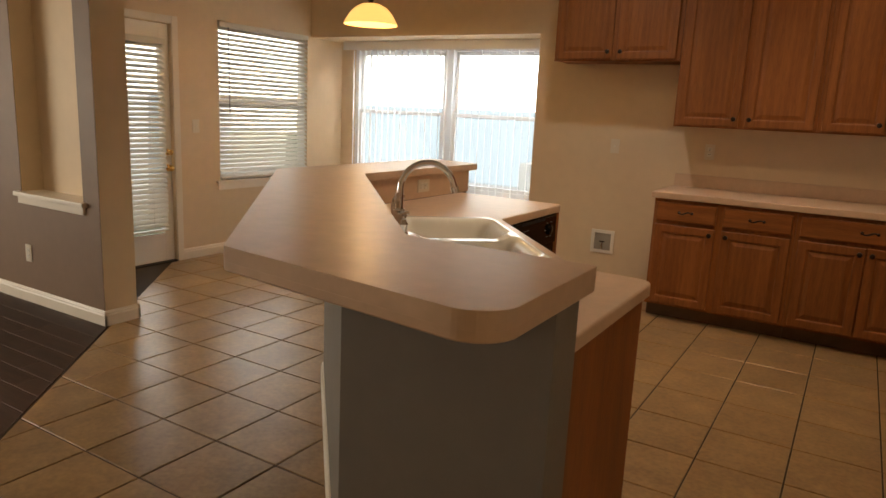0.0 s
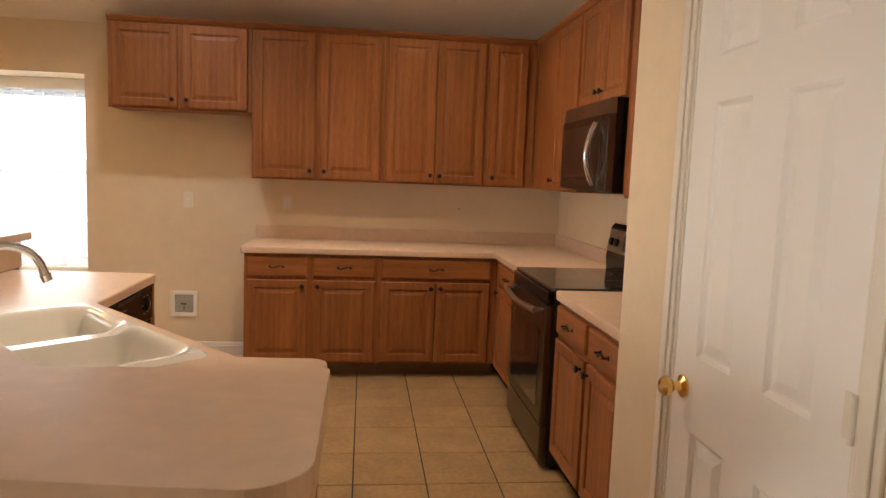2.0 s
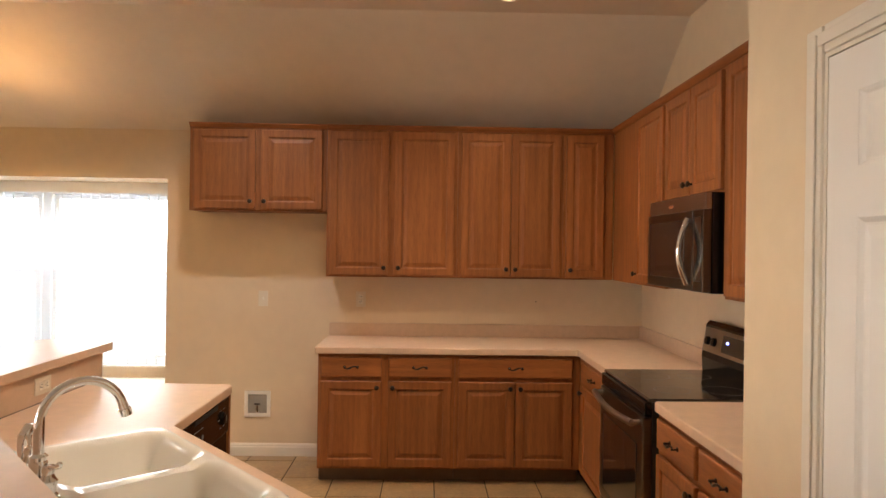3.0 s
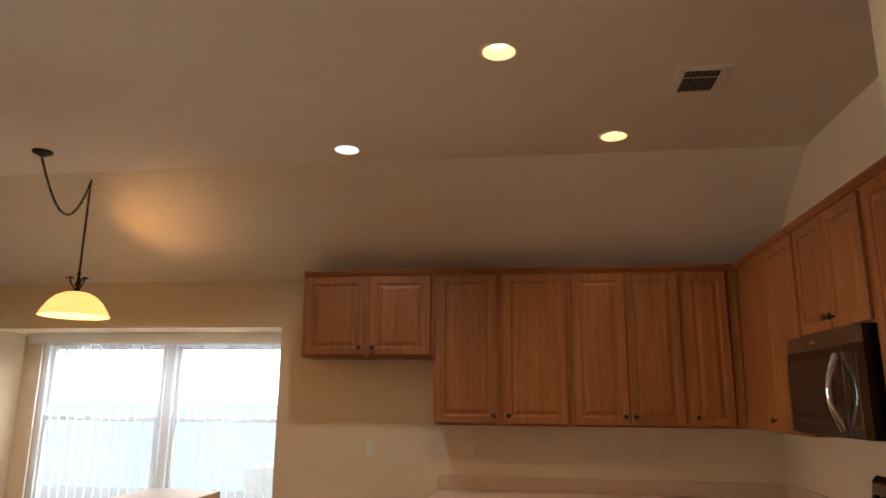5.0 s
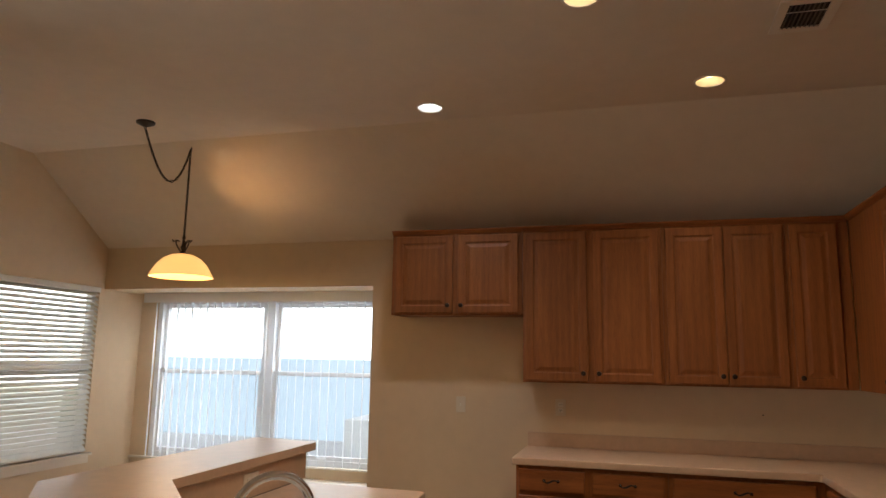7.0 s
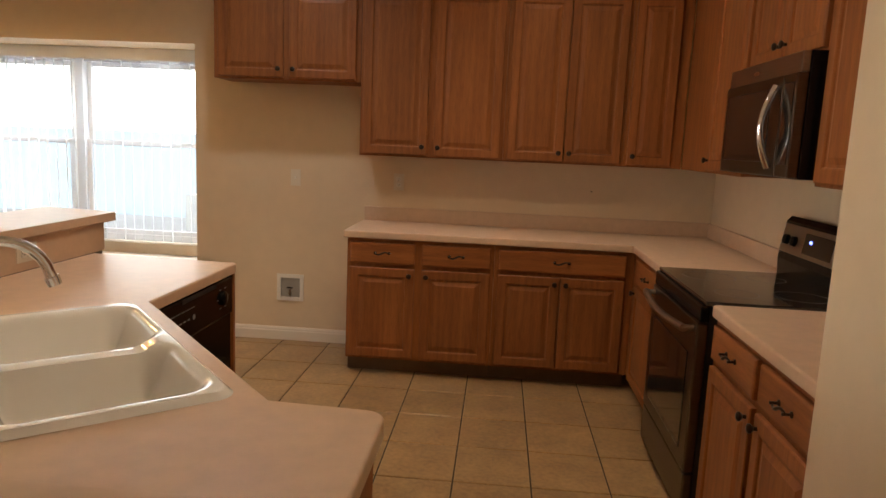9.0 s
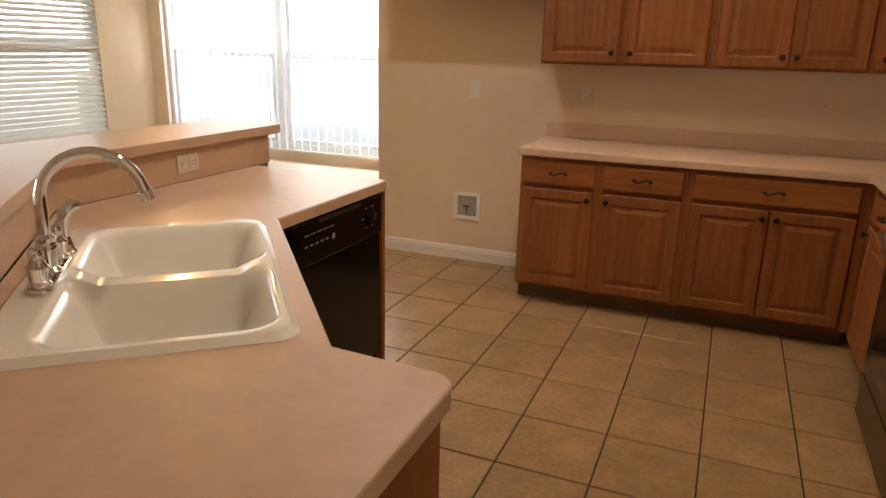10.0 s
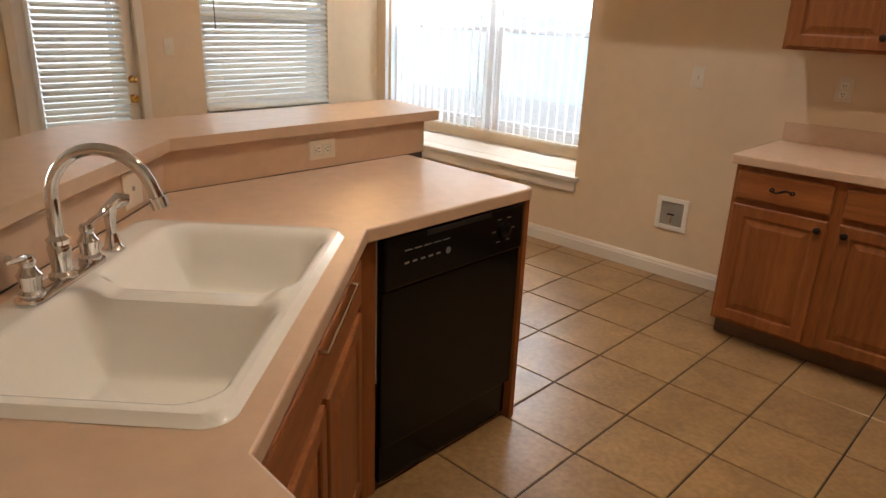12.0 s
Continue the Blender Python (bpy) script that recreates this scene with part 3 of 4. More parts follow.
# ---- cabinets ----


def knob(parent, x, y, z):
    m = pose(x, y, z, 90, 0, 0)
    return part("knob", lathe([(0.007, 0), (0.006, 0.010), (0.011, 0.014), (0.016, 0.020), (0.0155, 0.026), (0.009, 0.030), (0.001, 0.031)], 14, m=m), BRONZE, parent, "dark bronze knob", smooth=True)


def pull(parent, x, y, z):
    """A wavy dark drawer pull with two feet."""
    pts = []
    for i in range(17):
        s = -1 + i / 8
        pts.append((x + s * 0.047, y - 0.024 + 0.006 * s * s, z + 0.008 * math.sin(s * math.pi)))
    bm = tube(pts, [0.0035 + 0.0025 * (1 - abs(-1 + i / 8)) for i in range(17)], 8)
    for s in (-1, 1):
        lathe([(0.010, 0), (0.010, 0.003), (0.0045, 0.006), (0.0045, 0.022), (0.006, 0.026), (0.001, 0.028)], 10, bm, pose(x + s * 0.043, y, z, 90, 0, 0))
    return part("pull", bm, BRONZE, parent, "dark bronze wavy pull", smooth=True)


def upper_cabinet(name_label, m, w, z0, z1, doors, depth=0.31, group="", knobs=True, crown=True, rail_low=0.03):
    """Wall cabinet from local x 0 to w, its back on y 0, facing -y. doors: (x0, x1, knob side)."""
    cab = thing("wall_cabinet", name_label, "cabinet", m, group)
    bm = boxed(0.0005, w - 0.0005, -depth + 0.019, -0.001, z0, z1)
    part("body", bm, OAK_V, cab)
    bm = boxed(0.0005, w - 0.0005, -depth, -depth + 0.018, z0 - 0.002, z1, 0.0015)
    part("face_frame", bm, OAK_V, cab)
    for x0, x1, side in doors:
        d = part("door", raised_panel(x0, x1, z0 + rail_low * 0.4, z1 - 0.035, -depth - 0.001, 0.020), OAK_V, cab)
        if side:
            knob(d, x1 - 0.03 if side > 0 else x0 + 0.03, -depth - 0.021, z0 + 0.065)
    if crown:
        prof = [(0, 0), (0.008, 0.002), (0.014, 0.012), (0.026, 0.024), (0.028, 0.034), (0, 0.034)]
        rings_pts = [[(x, -depth - d, z1 - 0.022 + z) for d, z in prof] for x in (-0.0, w)]
        part("crown_moulding", rings(bmesh.new(), rings_pts), OAK_H, cab)
    return cab


def base_cabinet(name_label, m, w, fronts, depth=0.60, top=0.870, group="", body_top=None):
    """Floor cabinet, back on y 0, facing -y. fronts: (kind, x0, x1, knob side or None)."""
    cab = thing("base_cabinet", name_label, "cabinet", m, group)
    part("body", boxed(0.0005, w - 0.0005, -depth + 0.019, -0.001, 0.10, body_top or top), OAK_V, cab)
    bm = boxed(0.0005, w - 0.0005, -depth, -depth + 0.018, 0.10, top, 0.0015)
    part("face_frame", bm, OAK_V, cab)
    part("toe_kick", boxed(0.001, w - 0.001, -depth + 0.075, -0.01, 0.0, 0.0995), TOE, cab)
    for kind, x0, x1, side in fronts:
        if kind == "drawer":
            d = part("drawer_front", plain_front(x0, x1, 0.715, 0.845, -depth - 0.001, 0.020), OAK_H, cab)
            if side is not None:
                pull(d, (x0 + x1) / 2, -depth - 0.021, 0.782)
        else:
            d = part("door", raised_panel(x0, x1, 0.118, 0.688, -depth - 0.001, 0.020), OAK_V, cab)
            if side:
                knob(d, x1 - 0.03 if side > 0 else x0 + 0.03, -depth - 0.021, 0.648)
    return cab


EAST = lambda y: pose(XE, y, 0, 0, 0, -90)
U0, U1 = 1.372, 2.435
upper_cabinet("short honey oak wall cabinet above the empty fridge space", pose(-0.970, 0, 0), 0.968, 1.829, U1, [(0.03, 0.465, 1), (0.503, 0.938, -1)], group="oak wall cabinets")
upper_cabinet("tall honey oak wall cabinet with two raised-panel doors", pose(0, 0, 0), 0.930, U0, U1, [(0.022, 0.440, 1), (0.482, 0.908, -1)], group="oak wall cabinets")
upper_cabinet("tall honey oak wall cabinet with two close-set doors", pose(0.930, 0, 0), 0.755, U0, U1, [(0.025, 0.377, 1), (0.383, 0.735, -1)], group="oak wall cabinets")
upper_cabinet("narrow honey oak wall cabinet beside the corner", pose(1.685, 0, 0), 0.362, U0, U1, [(0.020, 0.290, -1)], group="oak wall cabinets")
upper_cabinet("honey oak corner wall cabinet beside the microwave", EAST(-0.312), 1.082, U0, U1, [(0.575, 1.060, -1)], group="oak wall cabinets")
upper_cabinet("short honey oak wall cabinet above the microwave", EAST(-1.395), 0.764, 1.850, U1, [(0.02, 0.377, 1), (0.387, 0.744, -1)], group="oak wall cabinets")
upper_cabinet("tall honey oak wall cabinet between microwave and pantry", EAST(-2.160), 0.958, U0, U1, [(0.03, 0.455, 1), (0.485, 0.90, -1)], group="oak wall cabinets")

base_cabinet("honey oak base cabinet with two drawers over two doors", pose(-0.0, -0.0, 0), 0.915, [("drawer", 0.02, 0.425, 1), ("drawer", 0.47, 0.892, 1), ("door", 0.02, 0.425, 1), ("door", 0.47, 0.892, -1)], group="oak base cabinets")
base_cabinet("honey oak base cabinet with one wide drawer over two doors", pose(0.915, 0, 0), 0.843, [("drawer", 0.025, 0.790, 1), ("door", 0.025, 0.400, 1), ("door", 0.408, 0.790, -1)], group="oak base cabinets")
base_cabinet("honey oak corner base cabinet beside the range", EAST(-0.0), 1.384, [("drawer", 0.72, 1.362, 1), ("door", 0.72, 1.362, -1)], group="oak base cabinets")
base_cabinet("honey oak base cabinet between range and pantry", EAST(-2.167), 0.951, [("drawer", 0.025, 0.455, 1), ("drawer", 0.49, 0.90, 1), ("door", 0.025, 0.455, 1), ("door", 0.49, 0.90, -1)], group="oak base cabinets")

# ---- worktops of the back run ----
ZB, ZTOP = 0.871, 0.914
loop = outline([(-0.02, -0.002, 0), (-0.02, -0.635, 0.012), (1.735, -0.635, 0.02), (1.735, -1.387, 0.006), (XE - 0.002, -1.387, 0), (XE - 0.002, -0.002, 0)])
wt = thing("worktop", "pinkish beige laminate worktop along the kitchen corner", "worktop", group="laminate worktops")
part("top", slab(loop, ZB, ZTOP), LAMINATE, wt)
part("backsplash", boxed(-0.012, XE - 0.022, -0.022, -0.002, ZTOP, 1.010, 0.003), LAMINATE, wt)
part("backsplash", boxed(XE - 0.022, XE - 0.002, -1.387, -0.002, ZTOP, 1.010, 0.003), LAMINATE, wt)
loop = outline([(1.735, -2.165, 0.02), (1.735, -3.118, 0), (XE - 0.002, -3.118, 0), (XE - 0.002, -2.165, 0)])
wt = thing("worktop", "pinkish beige laminate worktop between range and pantry", "worktop", group="laminate worktops")
part("top", slab(loop, ZB, ZTOP), LAMINATE, wt)
part("backsplash", boxed(XE - 0.022, XE - 0.002, -3.118, -2.165, ZTOP, 1.010, 0.003), LAMINATE, wt)

# ---- peninsula ----
Ax, Ay = -0.198, -2.640      # inner corner by the dishwasher
Bx, By = 0.457, -3.387       # inner corner by the end leg
PX, PF = 0.714, -1.865
LU = Vector((Bx - Ax, By - Ay)).normalized()
LN = Vector((-LU.y, LU.x))                 # out to the kitchen floor
SINK_C = Vector((-0.120, -3.229))
SW, SD = 0.915, 0.565
M_SINK = Matrix(((LU.x, -LN.x, 0, SINK_C.x), (LU.y, -LN.y, 0, SINK_C.y), (0, 0, 1, 0.914), (0, 0, 0, 1)))
if M_SINK.to_3x3().determinant() < 0:
    M_SINK = Matrix(((-LU.x, LN.x * -1, 0, SINK_C.x), (-LU.y, LN.y * -1, 0, SINK_C.y), (0, 0, 1, 0.914), (0, 0, 0, 1)))


def peninsula():
    pen = thing("peninsula", "angled kitchen peninsula with a taupe half wall", "kitchen counter")
    # half wall, in plan: inner face, then outer face
    inner = [(-0.90, -1.76), (-0.90, -2.89), (0.215, -4.115), (0.725, -4.115)]
    outer = [(0.725, -4.245), (0.16, -4.245), (-1.03, -2.94), (-1.03, -1.76)]
    part("half_wall", rings(bmesh.new(), [[(x, y, z) for x, y in inner + outer] for z in (0, 1.025)]), TAUPE, pen)
    # laminate facing on the kitchen side, between worktop and bar
    ins = [(-0.896, -1.76), (-0.896, -2.888), (0.217, -4.111), (0.715, -4.111)]
    ins2 = [(-0.878, -1.762), (-0.878, -2.881), (0.225, -4.093), (0.713, -4.093)]
    part("splash_panel", rings(bmesh.new(), [[(x, y, z) for x, y in ins + ins2[::-1]] for z in (ZTOP + 0.001, 1.0445)]), LAMINATE, pen)
    part("end_trim", boxed(-1.032, -0.897, -1.759, -1.750, 0.0, 1.025, 0.002), TAUPE, pen)
    # bar top
    rim = [(-1.245, -1.630, 0.03), (-1.245, -3.055, 0.02), (0.015, -4.487, 0.02), (0.752, -4.585, 0.085), (0.750, -4.080, 0.015)]
    bar = outline([(-0.855, -1.690, 0.02)] + rim + [(0.235, -4.080, 0), (-0.845, -2.868, 0)])
    part("bar_top", slab(bar, 1.045, 1.085, 0.0012), LAMINATE, pen, "pinkish beige laminate raised bar top")
    lip = outline([(-0.93, -1.72, 0.01)] + rim + [(0.25, -4.14, 0), (-0.93, -2.90, 0)])
    part("bar_edge", slab(lip, 1.026, 1.0488, 0.0005), LAMINATE, pen)
    # worktop with the sink cut-out
    low = outline([(-0.877, PF + 0.01, 0), (-0.877, -2.88, 0), (0.226, -4.092, 0), (PX, -4.092, 0), (PX, -3.402, 0.05), (Bx, By, 0), (Ax, Ay, 0), (-0.198, PF - 0.02, 0.03)])
    hole = [tuple((M_SINK @ Vector((a, b, 0))).to_2d()) for a, b in outline([(-SW / 2 + .02, -SD / 2 + .02, .05), (SW / 2 - .02, -SD / 2 + .02, .05), (SW / 2 - .02, SD / 2 - .02, .05), (-SW / 2 + .02, SD / 2 - .02, .05)])]
    part("worktop", slab(low, ZB, ZTOP, hole=hole), LAMINATE, pen, "pinkish beige laminate worktop")
    # plinth moulding on the outer side
    for a, b in ((outer[1], outer[0]), (outer[2], outer[1]), (outer[3], outer[2])):
        d = (Vector(b) - Vector(a)).normalized()
        nn = Vector((d.y, -d.x))
        if nn.y > 0.1 or nn.x > 0.1:
            nn = -nn
        prof = [(0, 0), (0.014, 0), (0.014, 0.065), (0.006, 0.09), (0, 0.09)]
        part("baseboard", rings(bmesh.new(), [[(p[0] + nn.x * e, p[1] + nn.y * e, z) for e, z in prof] for p in (a, b)]), TRIM, pen, "white painted baseboard")
    # oak end panels and end leg
    part("end_panel", boxed(0.672, 0.692, -4.110, -3.43, 0.0, 0.870, 0.002), OAK_V, pen, "honey oak end panel")
    part("end_leg_front", boxed(0.46, 0.671, -3.45, -3.43, 0.10, 0.870, 0.002), OAK_V, pen)
    part("dishwasher_side_panel", boxed(-0.875, -0.205, -1.925, -1.900, 0.0, 0.870, 0.002), OAK_V, pen, "honey oak end panel beside the dishwasher")
    part("filler_strip", boxed(-0.255, -0.230, -2.640, -2.582, 0.0, 0.870, 0.002), OAK_V, pen)
    return pen


peninsula()


def sink_base():
    a = Vector((Ax, Ay)) - LN * 0.028 + LU * 0.02
    # local x along -LU so that local -y points out to the floor
    b = Vector((Bx, By)) - LN * 0.028 - LU * 0.005
    ang = math.degrees(math.atan2(-LU.y, -LU.x))
    o = b - LN * 0.60
    w = (b - a).length
    cab = base_cabinet("honey oak corner sink cabinet set at an angle", pose(o.x, o.y, 0, 0, 0, ang), w, [("drawer", 0.03, w - 0.03, None), ("door", 0.03, w / 2 - 0.012, 0), ("door", w / 2 + 0.012, w - 0.03, 0)], depth=0.60, body_top=0.60)
    bar = tube([(w * 0.42, -0.640, 0.846), (w * 0.78, -0.640, 0.846)], 0.0035, 10)
    for q in (w * 0.42, w * 0.78):
        tube([(q, -0.622, 0.846), (q, -0.643, 0.846)], 0.005, 10, bar)
    part("towel_bar", bar, CHROME, cab, "thin chrome towel bar", smooth=True)


sink_base()


def sink():
    sk = thing("sink", "glossy cream enamel double-bowl drop-in kitchen sink", "sink", M_SINK)
    nx, ny = 110, 72
    bm = bmesh.new()

    def rbox(x, y, hx, hy, r):
        qx, qy = abs(x) - hx + r, abs(y) - hy + r
        return math.hypot(max(qx, 0), max(qy, 0)) + min(max(qx, qy), 0) - r

    def smooth_step(a, b, t):
        t = max(0.0, min(1.0, (t - a) / (b - a)))
        return t * t * (3 - 2 * t)

    # bowls in local x (along the front) and y (+y is the faucet side)
    bowls = [(-0.212, -0.035, 0.200, 0.212, 0.155), (0.215, -0.035, 0.197, 0.212, 0.140)]

    def height(x, y):
        rim = rbox(x, y, SW / 2, SD / 2, 0.05)
        z = 0.014 * smooth_step(0.0, -0.018, rim) + 0.001
        for cx, cy, hx, hy, dep in bowls:
            d = rbox(x - cx, y - cy, hx, hy, 0.075)
            if d < 0.02:
                z = min(z, 0.015 - 0.004 * smooth_step(0.012, 0.0, d) - dep * smooth_step(0.006, -0.085, d) - 0.014 * smooth_step(-0.04, -0.19, d))
        if abs(x) < 0.03 and -0.235 < y < 0.165:
            z = min(z, 0.015 - 0.022 * smooth_step(0.165, 0.11, y) * smooth_step(-0.235, -0.18, y))
        return z

    grid = {}
    for i in range(nx + 1):
        for j in range(ny + 1):
            x, y = -SW / 2 + SW * i / nx, -SD / 2 + SD * j / ny
            ox, oy = max(abs(x) - SW / 2 + 0.05, 0), max(abs(y) - SD / 2 + 0.05, 0)
            far = math.hypot(ox, oy)
            if ox > 0 and oy > 0 and far > 0.05:
                x = math.copysign(SW / 2 - 0.05 + ox * 0.05 / far, x)
                y = math.copysign(SD / 2 - 0.05 + oy * 0.05 / far, y)
            grid[i, j] = bm.verts.new((x, y, height(x, y)))
    for i in range(nx):
        for j in range(ny):
            c = [grid.get(k) for k in ((i, j), (i + 1, j), (i + 1, j + 1), (i, j + 1))]
            if all(c):
                bm.faces.new(c)
    part("basin", bm, ENAMEL, sk, smooth=True)
    for cx, cy, hx, hy, dep in bowls:
        part("drain", lathe([(0.044, 0), (0.044, 0.004), (0.036, 0.006), (0.030, 0.002), (0.001, 0.001)], 24, m=pose(cx, cy, -dep - 0.0045)), CHROME, sk, "chrome drain strainer", smooth=True)


sink()


def faucet():
    m = M_SINK @ pose(0.0, 0.215, 0.0145)
    # keep the front (towards the bowls) on local -y
    f = thing("faucet", "polished chrome gooseneck faucet with two lever handles", "faucet", m)
    loop = outline([(-0.135, -0.028, 0.026), (0.135, -0.028, 0.026), (0.135, 0.028, 0.026), (-0.135, 0.028, 0.026)])
    part("base_plate", slab(loop, 0.0, 0.014, 0.005), CHROME, f, smooth=True)
    pts = [(0, 0, 0.0), (0, 0, 0.09), (0, 0, 0.172)]
    for k in range(1, 15):
        a = math.pi * 0.93 * k / 14
        pts.append((0, -0.105 + 0.105 * math.cos(a), 0.172 + 0.105 * math.sin(a)))
    tip = Vector(pts[-1])
    part("spout", tube(pts, [0.0135] * 3 + [0.0125] * 14, 14), CHROME, f, smooth=True)
    part("collar", lathe([(0.027, 0.012), (0.027, 0.018), (0.019, 0.026), (0.020, 0.05), (0.023, 0.075), (0.020, 0.082), (0.023, 0.092), (0.014, 0.10)], 20), CHROME, f, smooth=True)
    d = (tip - Vector(pts[-2])).normalized()
    part("aerator", tube([tip - d * 0.005, tip + d * 0.008, tip + d * 0.009, tip + d * 0.03], [0.0135, 0.0135, 0.0175, 0.016], 14), CHROME, f, smooth=True)
    for s in (-1, 1):
        x = s * 0.102
        h = part("handle", lathe([(0.024, 0.012), (0.024, 0.02), (0.018, 0.026), (0.020, 0.045), (0.023, 0.055), (0.018, 0.062), (0.013, 0.072), (0.016, 0.082), (0.012, 0.092), (0.001, 0.096)], 18, m=pose(x, 0, 0)), CHROME, f, smooth=True)
        part("lever", tube([(x, 0, 0.085), (x + s * 0.02, -0.004, 0.095), (x + s * 0.045, -0.008, 0.098), (x + s * 0.062, -0.010, 0.106), (x + s * 0.07, -0.011, 0.108)], [0.008, 0.0065, 0.006, 0.009, 0.004], 10), CHROME, h, smooth=True)
    sp = thing("side_sprayer", "chrome pull-out side sprayer on the sink deck", "sprayer", M_SINK @ pose(0.20, 0.215, 0.0145))
    part("holder", lathe([(0.026, 0), (0.026, 0.005), (0.019, 0.012), (0.014, 0.035), (0.012, 0.04)], 18), CHROME, sp, smooth=True)
    part("spray_head", tube([(0, 0, 0.035), (0, 0, 0.075), (0, -0.004, 0.10), (0.012, -0.02, 0.118), (0.024, -0.035, 0.114)], [0.010, 0.013, 0.016, 0.018, 0.013], 14), CHROME, sp, smooth=True)


faucet()


def dishwasher():
    dw = thing("dishwasher", "black built-in dishwasher under the peninsula worktop", "dishwasher", pose(-0.225, -2.255, 0))
    y0, y1 = -0.318, 0.325
    part("tub", boxed(-0.58, -0.01, y0 + 0.03, y1 - 0.03, 0.02, 0.862), MATTEBLACK, dw)
    part("door", boxed(-0.012, 0.012, y0, y1, 0.165, 0.70, 0.006), BLACK, dw)
    cp = part("control_panel", boxed(-0.012, 0.022, y0, y1, 0.703, 0.866, 0.010), BLACK, dw)
    part("grip_recess", boxed(0.018, 0.0235, -0.15, 0.15, 0.845, 0.862, 0.002), MATTEBLACK, cp)
    part("lower_panel", boxed(-0.03, -0.004, y0 + 0.005, y1 - 0.005, 0.03, 0.160, 0.004), BLACK, dw)
    part("kick_plate", boxed(-0.09, -0.07, y0 + 0.005, y1 - 0.005, 0.0, 0.03), MATTEBLACK, dw)
    for k in range(5):
        part("button_mark", boxed(0.022, 0.0228, -0.24 + k * 0.033, -0.222 + k * 0.033, 0.775, 0.781), GREYMARK, cp)
        part("label_bar", boxed(0.022, 0.0228, -0.24 + k * 0.040, -0.210 + k * 0.040, 0.815, 0.818), GREYMARK, cp)
    part("badge", lathe([(0.011, 0), (0.011, 0.001), (0.001, 0.0012)], 16, m=pose(0.022, -0.055, 0.778, 0, 90, 0)), GREYMARK, cp)
    part("dial", lathe([(0.030, 0), (0.028, 0.012), (0.022, 0.016), (0.001, 0.017)], 20, m=pose(0.022, 0.215, 0.79, 0, 90, 0)), BLACK, cp, smooth=True)
    for k in range(6):
        a = k * math.pi / 3
        yy, zz = 0.215 + 0.05 * math.cos(a), 0.79 + 0.045 * math.sin(a)
        part("dial_mark", boxed(0.022, 0.0228, yy - 0.010, yy + 0.010, zz - 0.0015, zz + 0.0015), GREYMARK, cp)
    part("side_strip", boxed(-0.02, -0.006, y0 - 0.007, y0 - 0.003, 0.40, 0.862, 0.001), WHITEPLASTIC, dw, "pale edge strip")


dishwasher()


def outlet(name, label, m, kind="outlet", w=0.072, h=0.116):
    o = thing(name, label, "socket" if kind == "outlet" else "switch", m)
    part("cover_plate", boxed(-w / 2, w / 2, -0.006, 0, -h / 2, h / 2, 0.003), PLASTIC, o)
    if kind == "outlet":
        for z in (-0.02, 0.02):
            part("receptacle", boxed(-0.017, 0.017, -0.008, -0.0055, z - 0.015, z + 0.015, 0.004), WHITEPLASTIC, o)
            for x in (-0.006, 0.006):
                part("slot", boxed(x - 0.0012, x + 0.0012, -0.0086, -0.0078, z - 0.003, z + 0.007), SLOT, o)
            part("ground_hole", boxed(-0.002, 0.002, -0.0086, -0.0078, z - 0.011, z - 0.007), SLOT, o)
    else:
        part("toggle", boxed(-0.005, 0.005, -0.016, -0.005, -0.008, 0.010, 0.002), WHITEPLASTIC, o)
    return o


outlet("wall_outlet", "ivory duplex wall outlet above the worktop", pose(0.221, 0, 1.188))
outlet("light_switch", "ivory single wall switch beside the fridge space", pose(-0.513, 0, 1.185), "switch")
outlet("wall_outlet", "ivory outlet on its side on the bar splash panel", pose(-0.878, -2.287, 0.984) @ pose(0, 0, 0, 0, 0, 90) @ pose(0, 0, 0, 0, 90, 0))
plate = thing("jack_plate", "square white plastic jack plate on the angled splash panel", "socket", pose(-0.732, -3.041, 0.982) @ pose(0, 0, 0, 0, 0, 132.3))
part("cover_plate", boxed(-0.052, 0.052, -0.006, 0, -0.052, 0.052, 0.003), PLASTIC, plate)
part("jack", boxed(-0.006, 0.006, -0.009, -0.0055, -0.006, 0.006, 0.001), GREYED_PLASTIC, plate)
outlet("wall_outlet", "ivory outlet low on the brown wall face", pose(-3.46, -3.123, 0.34))
outlet("light_switch", "ivory wall switch beside the patio door", pose(XW, -1.47, 1.17, 0, 0, 90), "switch")
nail = thing("wall_hook", "tiny dark nail in the wall above the worktop", "nail", pose(1.547, 0, 1.184))
part("nail", tube([(0, 0, 0), (0, -0.02, 0.002)], 0.004, 8), BRONZE, nail)

ib = thing("water_supply_box", "white recessed ice-maker water supply box low on the wall", "supply box", pose(-0.545, 0, 0.391))
bm = bmesh.new()
for a, b, lo, hi in ((-0.098, -0.070, -0.098, 0.098), (0.070, 0.098, -0.098, 0.098), (-0.070, 0.070, 0.070, 0.098), (-0.070, 0.070, -0.098, -0.070)):
    box(bm, a, b, -0.010, 0.0, lo, hi, 0.003)
part("frame", bm, WHITEPLASTIC, ib)
# flat back; the recess's shade is put into its grey
part("back", boxed(-0.07, 0.07, -0.002, -0.0005, -0.07, 0.07), GREYED_PLASTIC, ib, "white plastic back, greyed for recess shade")
part("valve", tube([(0, -0.002, -0.06), (0, -0.012, -0.05), (0, -0.014, -0.01)], [0.012, 0.012, 0.008], 10), CHROME, ib, smooth=True)
part("valve_lever", boxed(-0.022, 0.022, -0.02, -0.010, -0.005, 0.005, 0.002), BRONZE, ib)

# ---- range ----


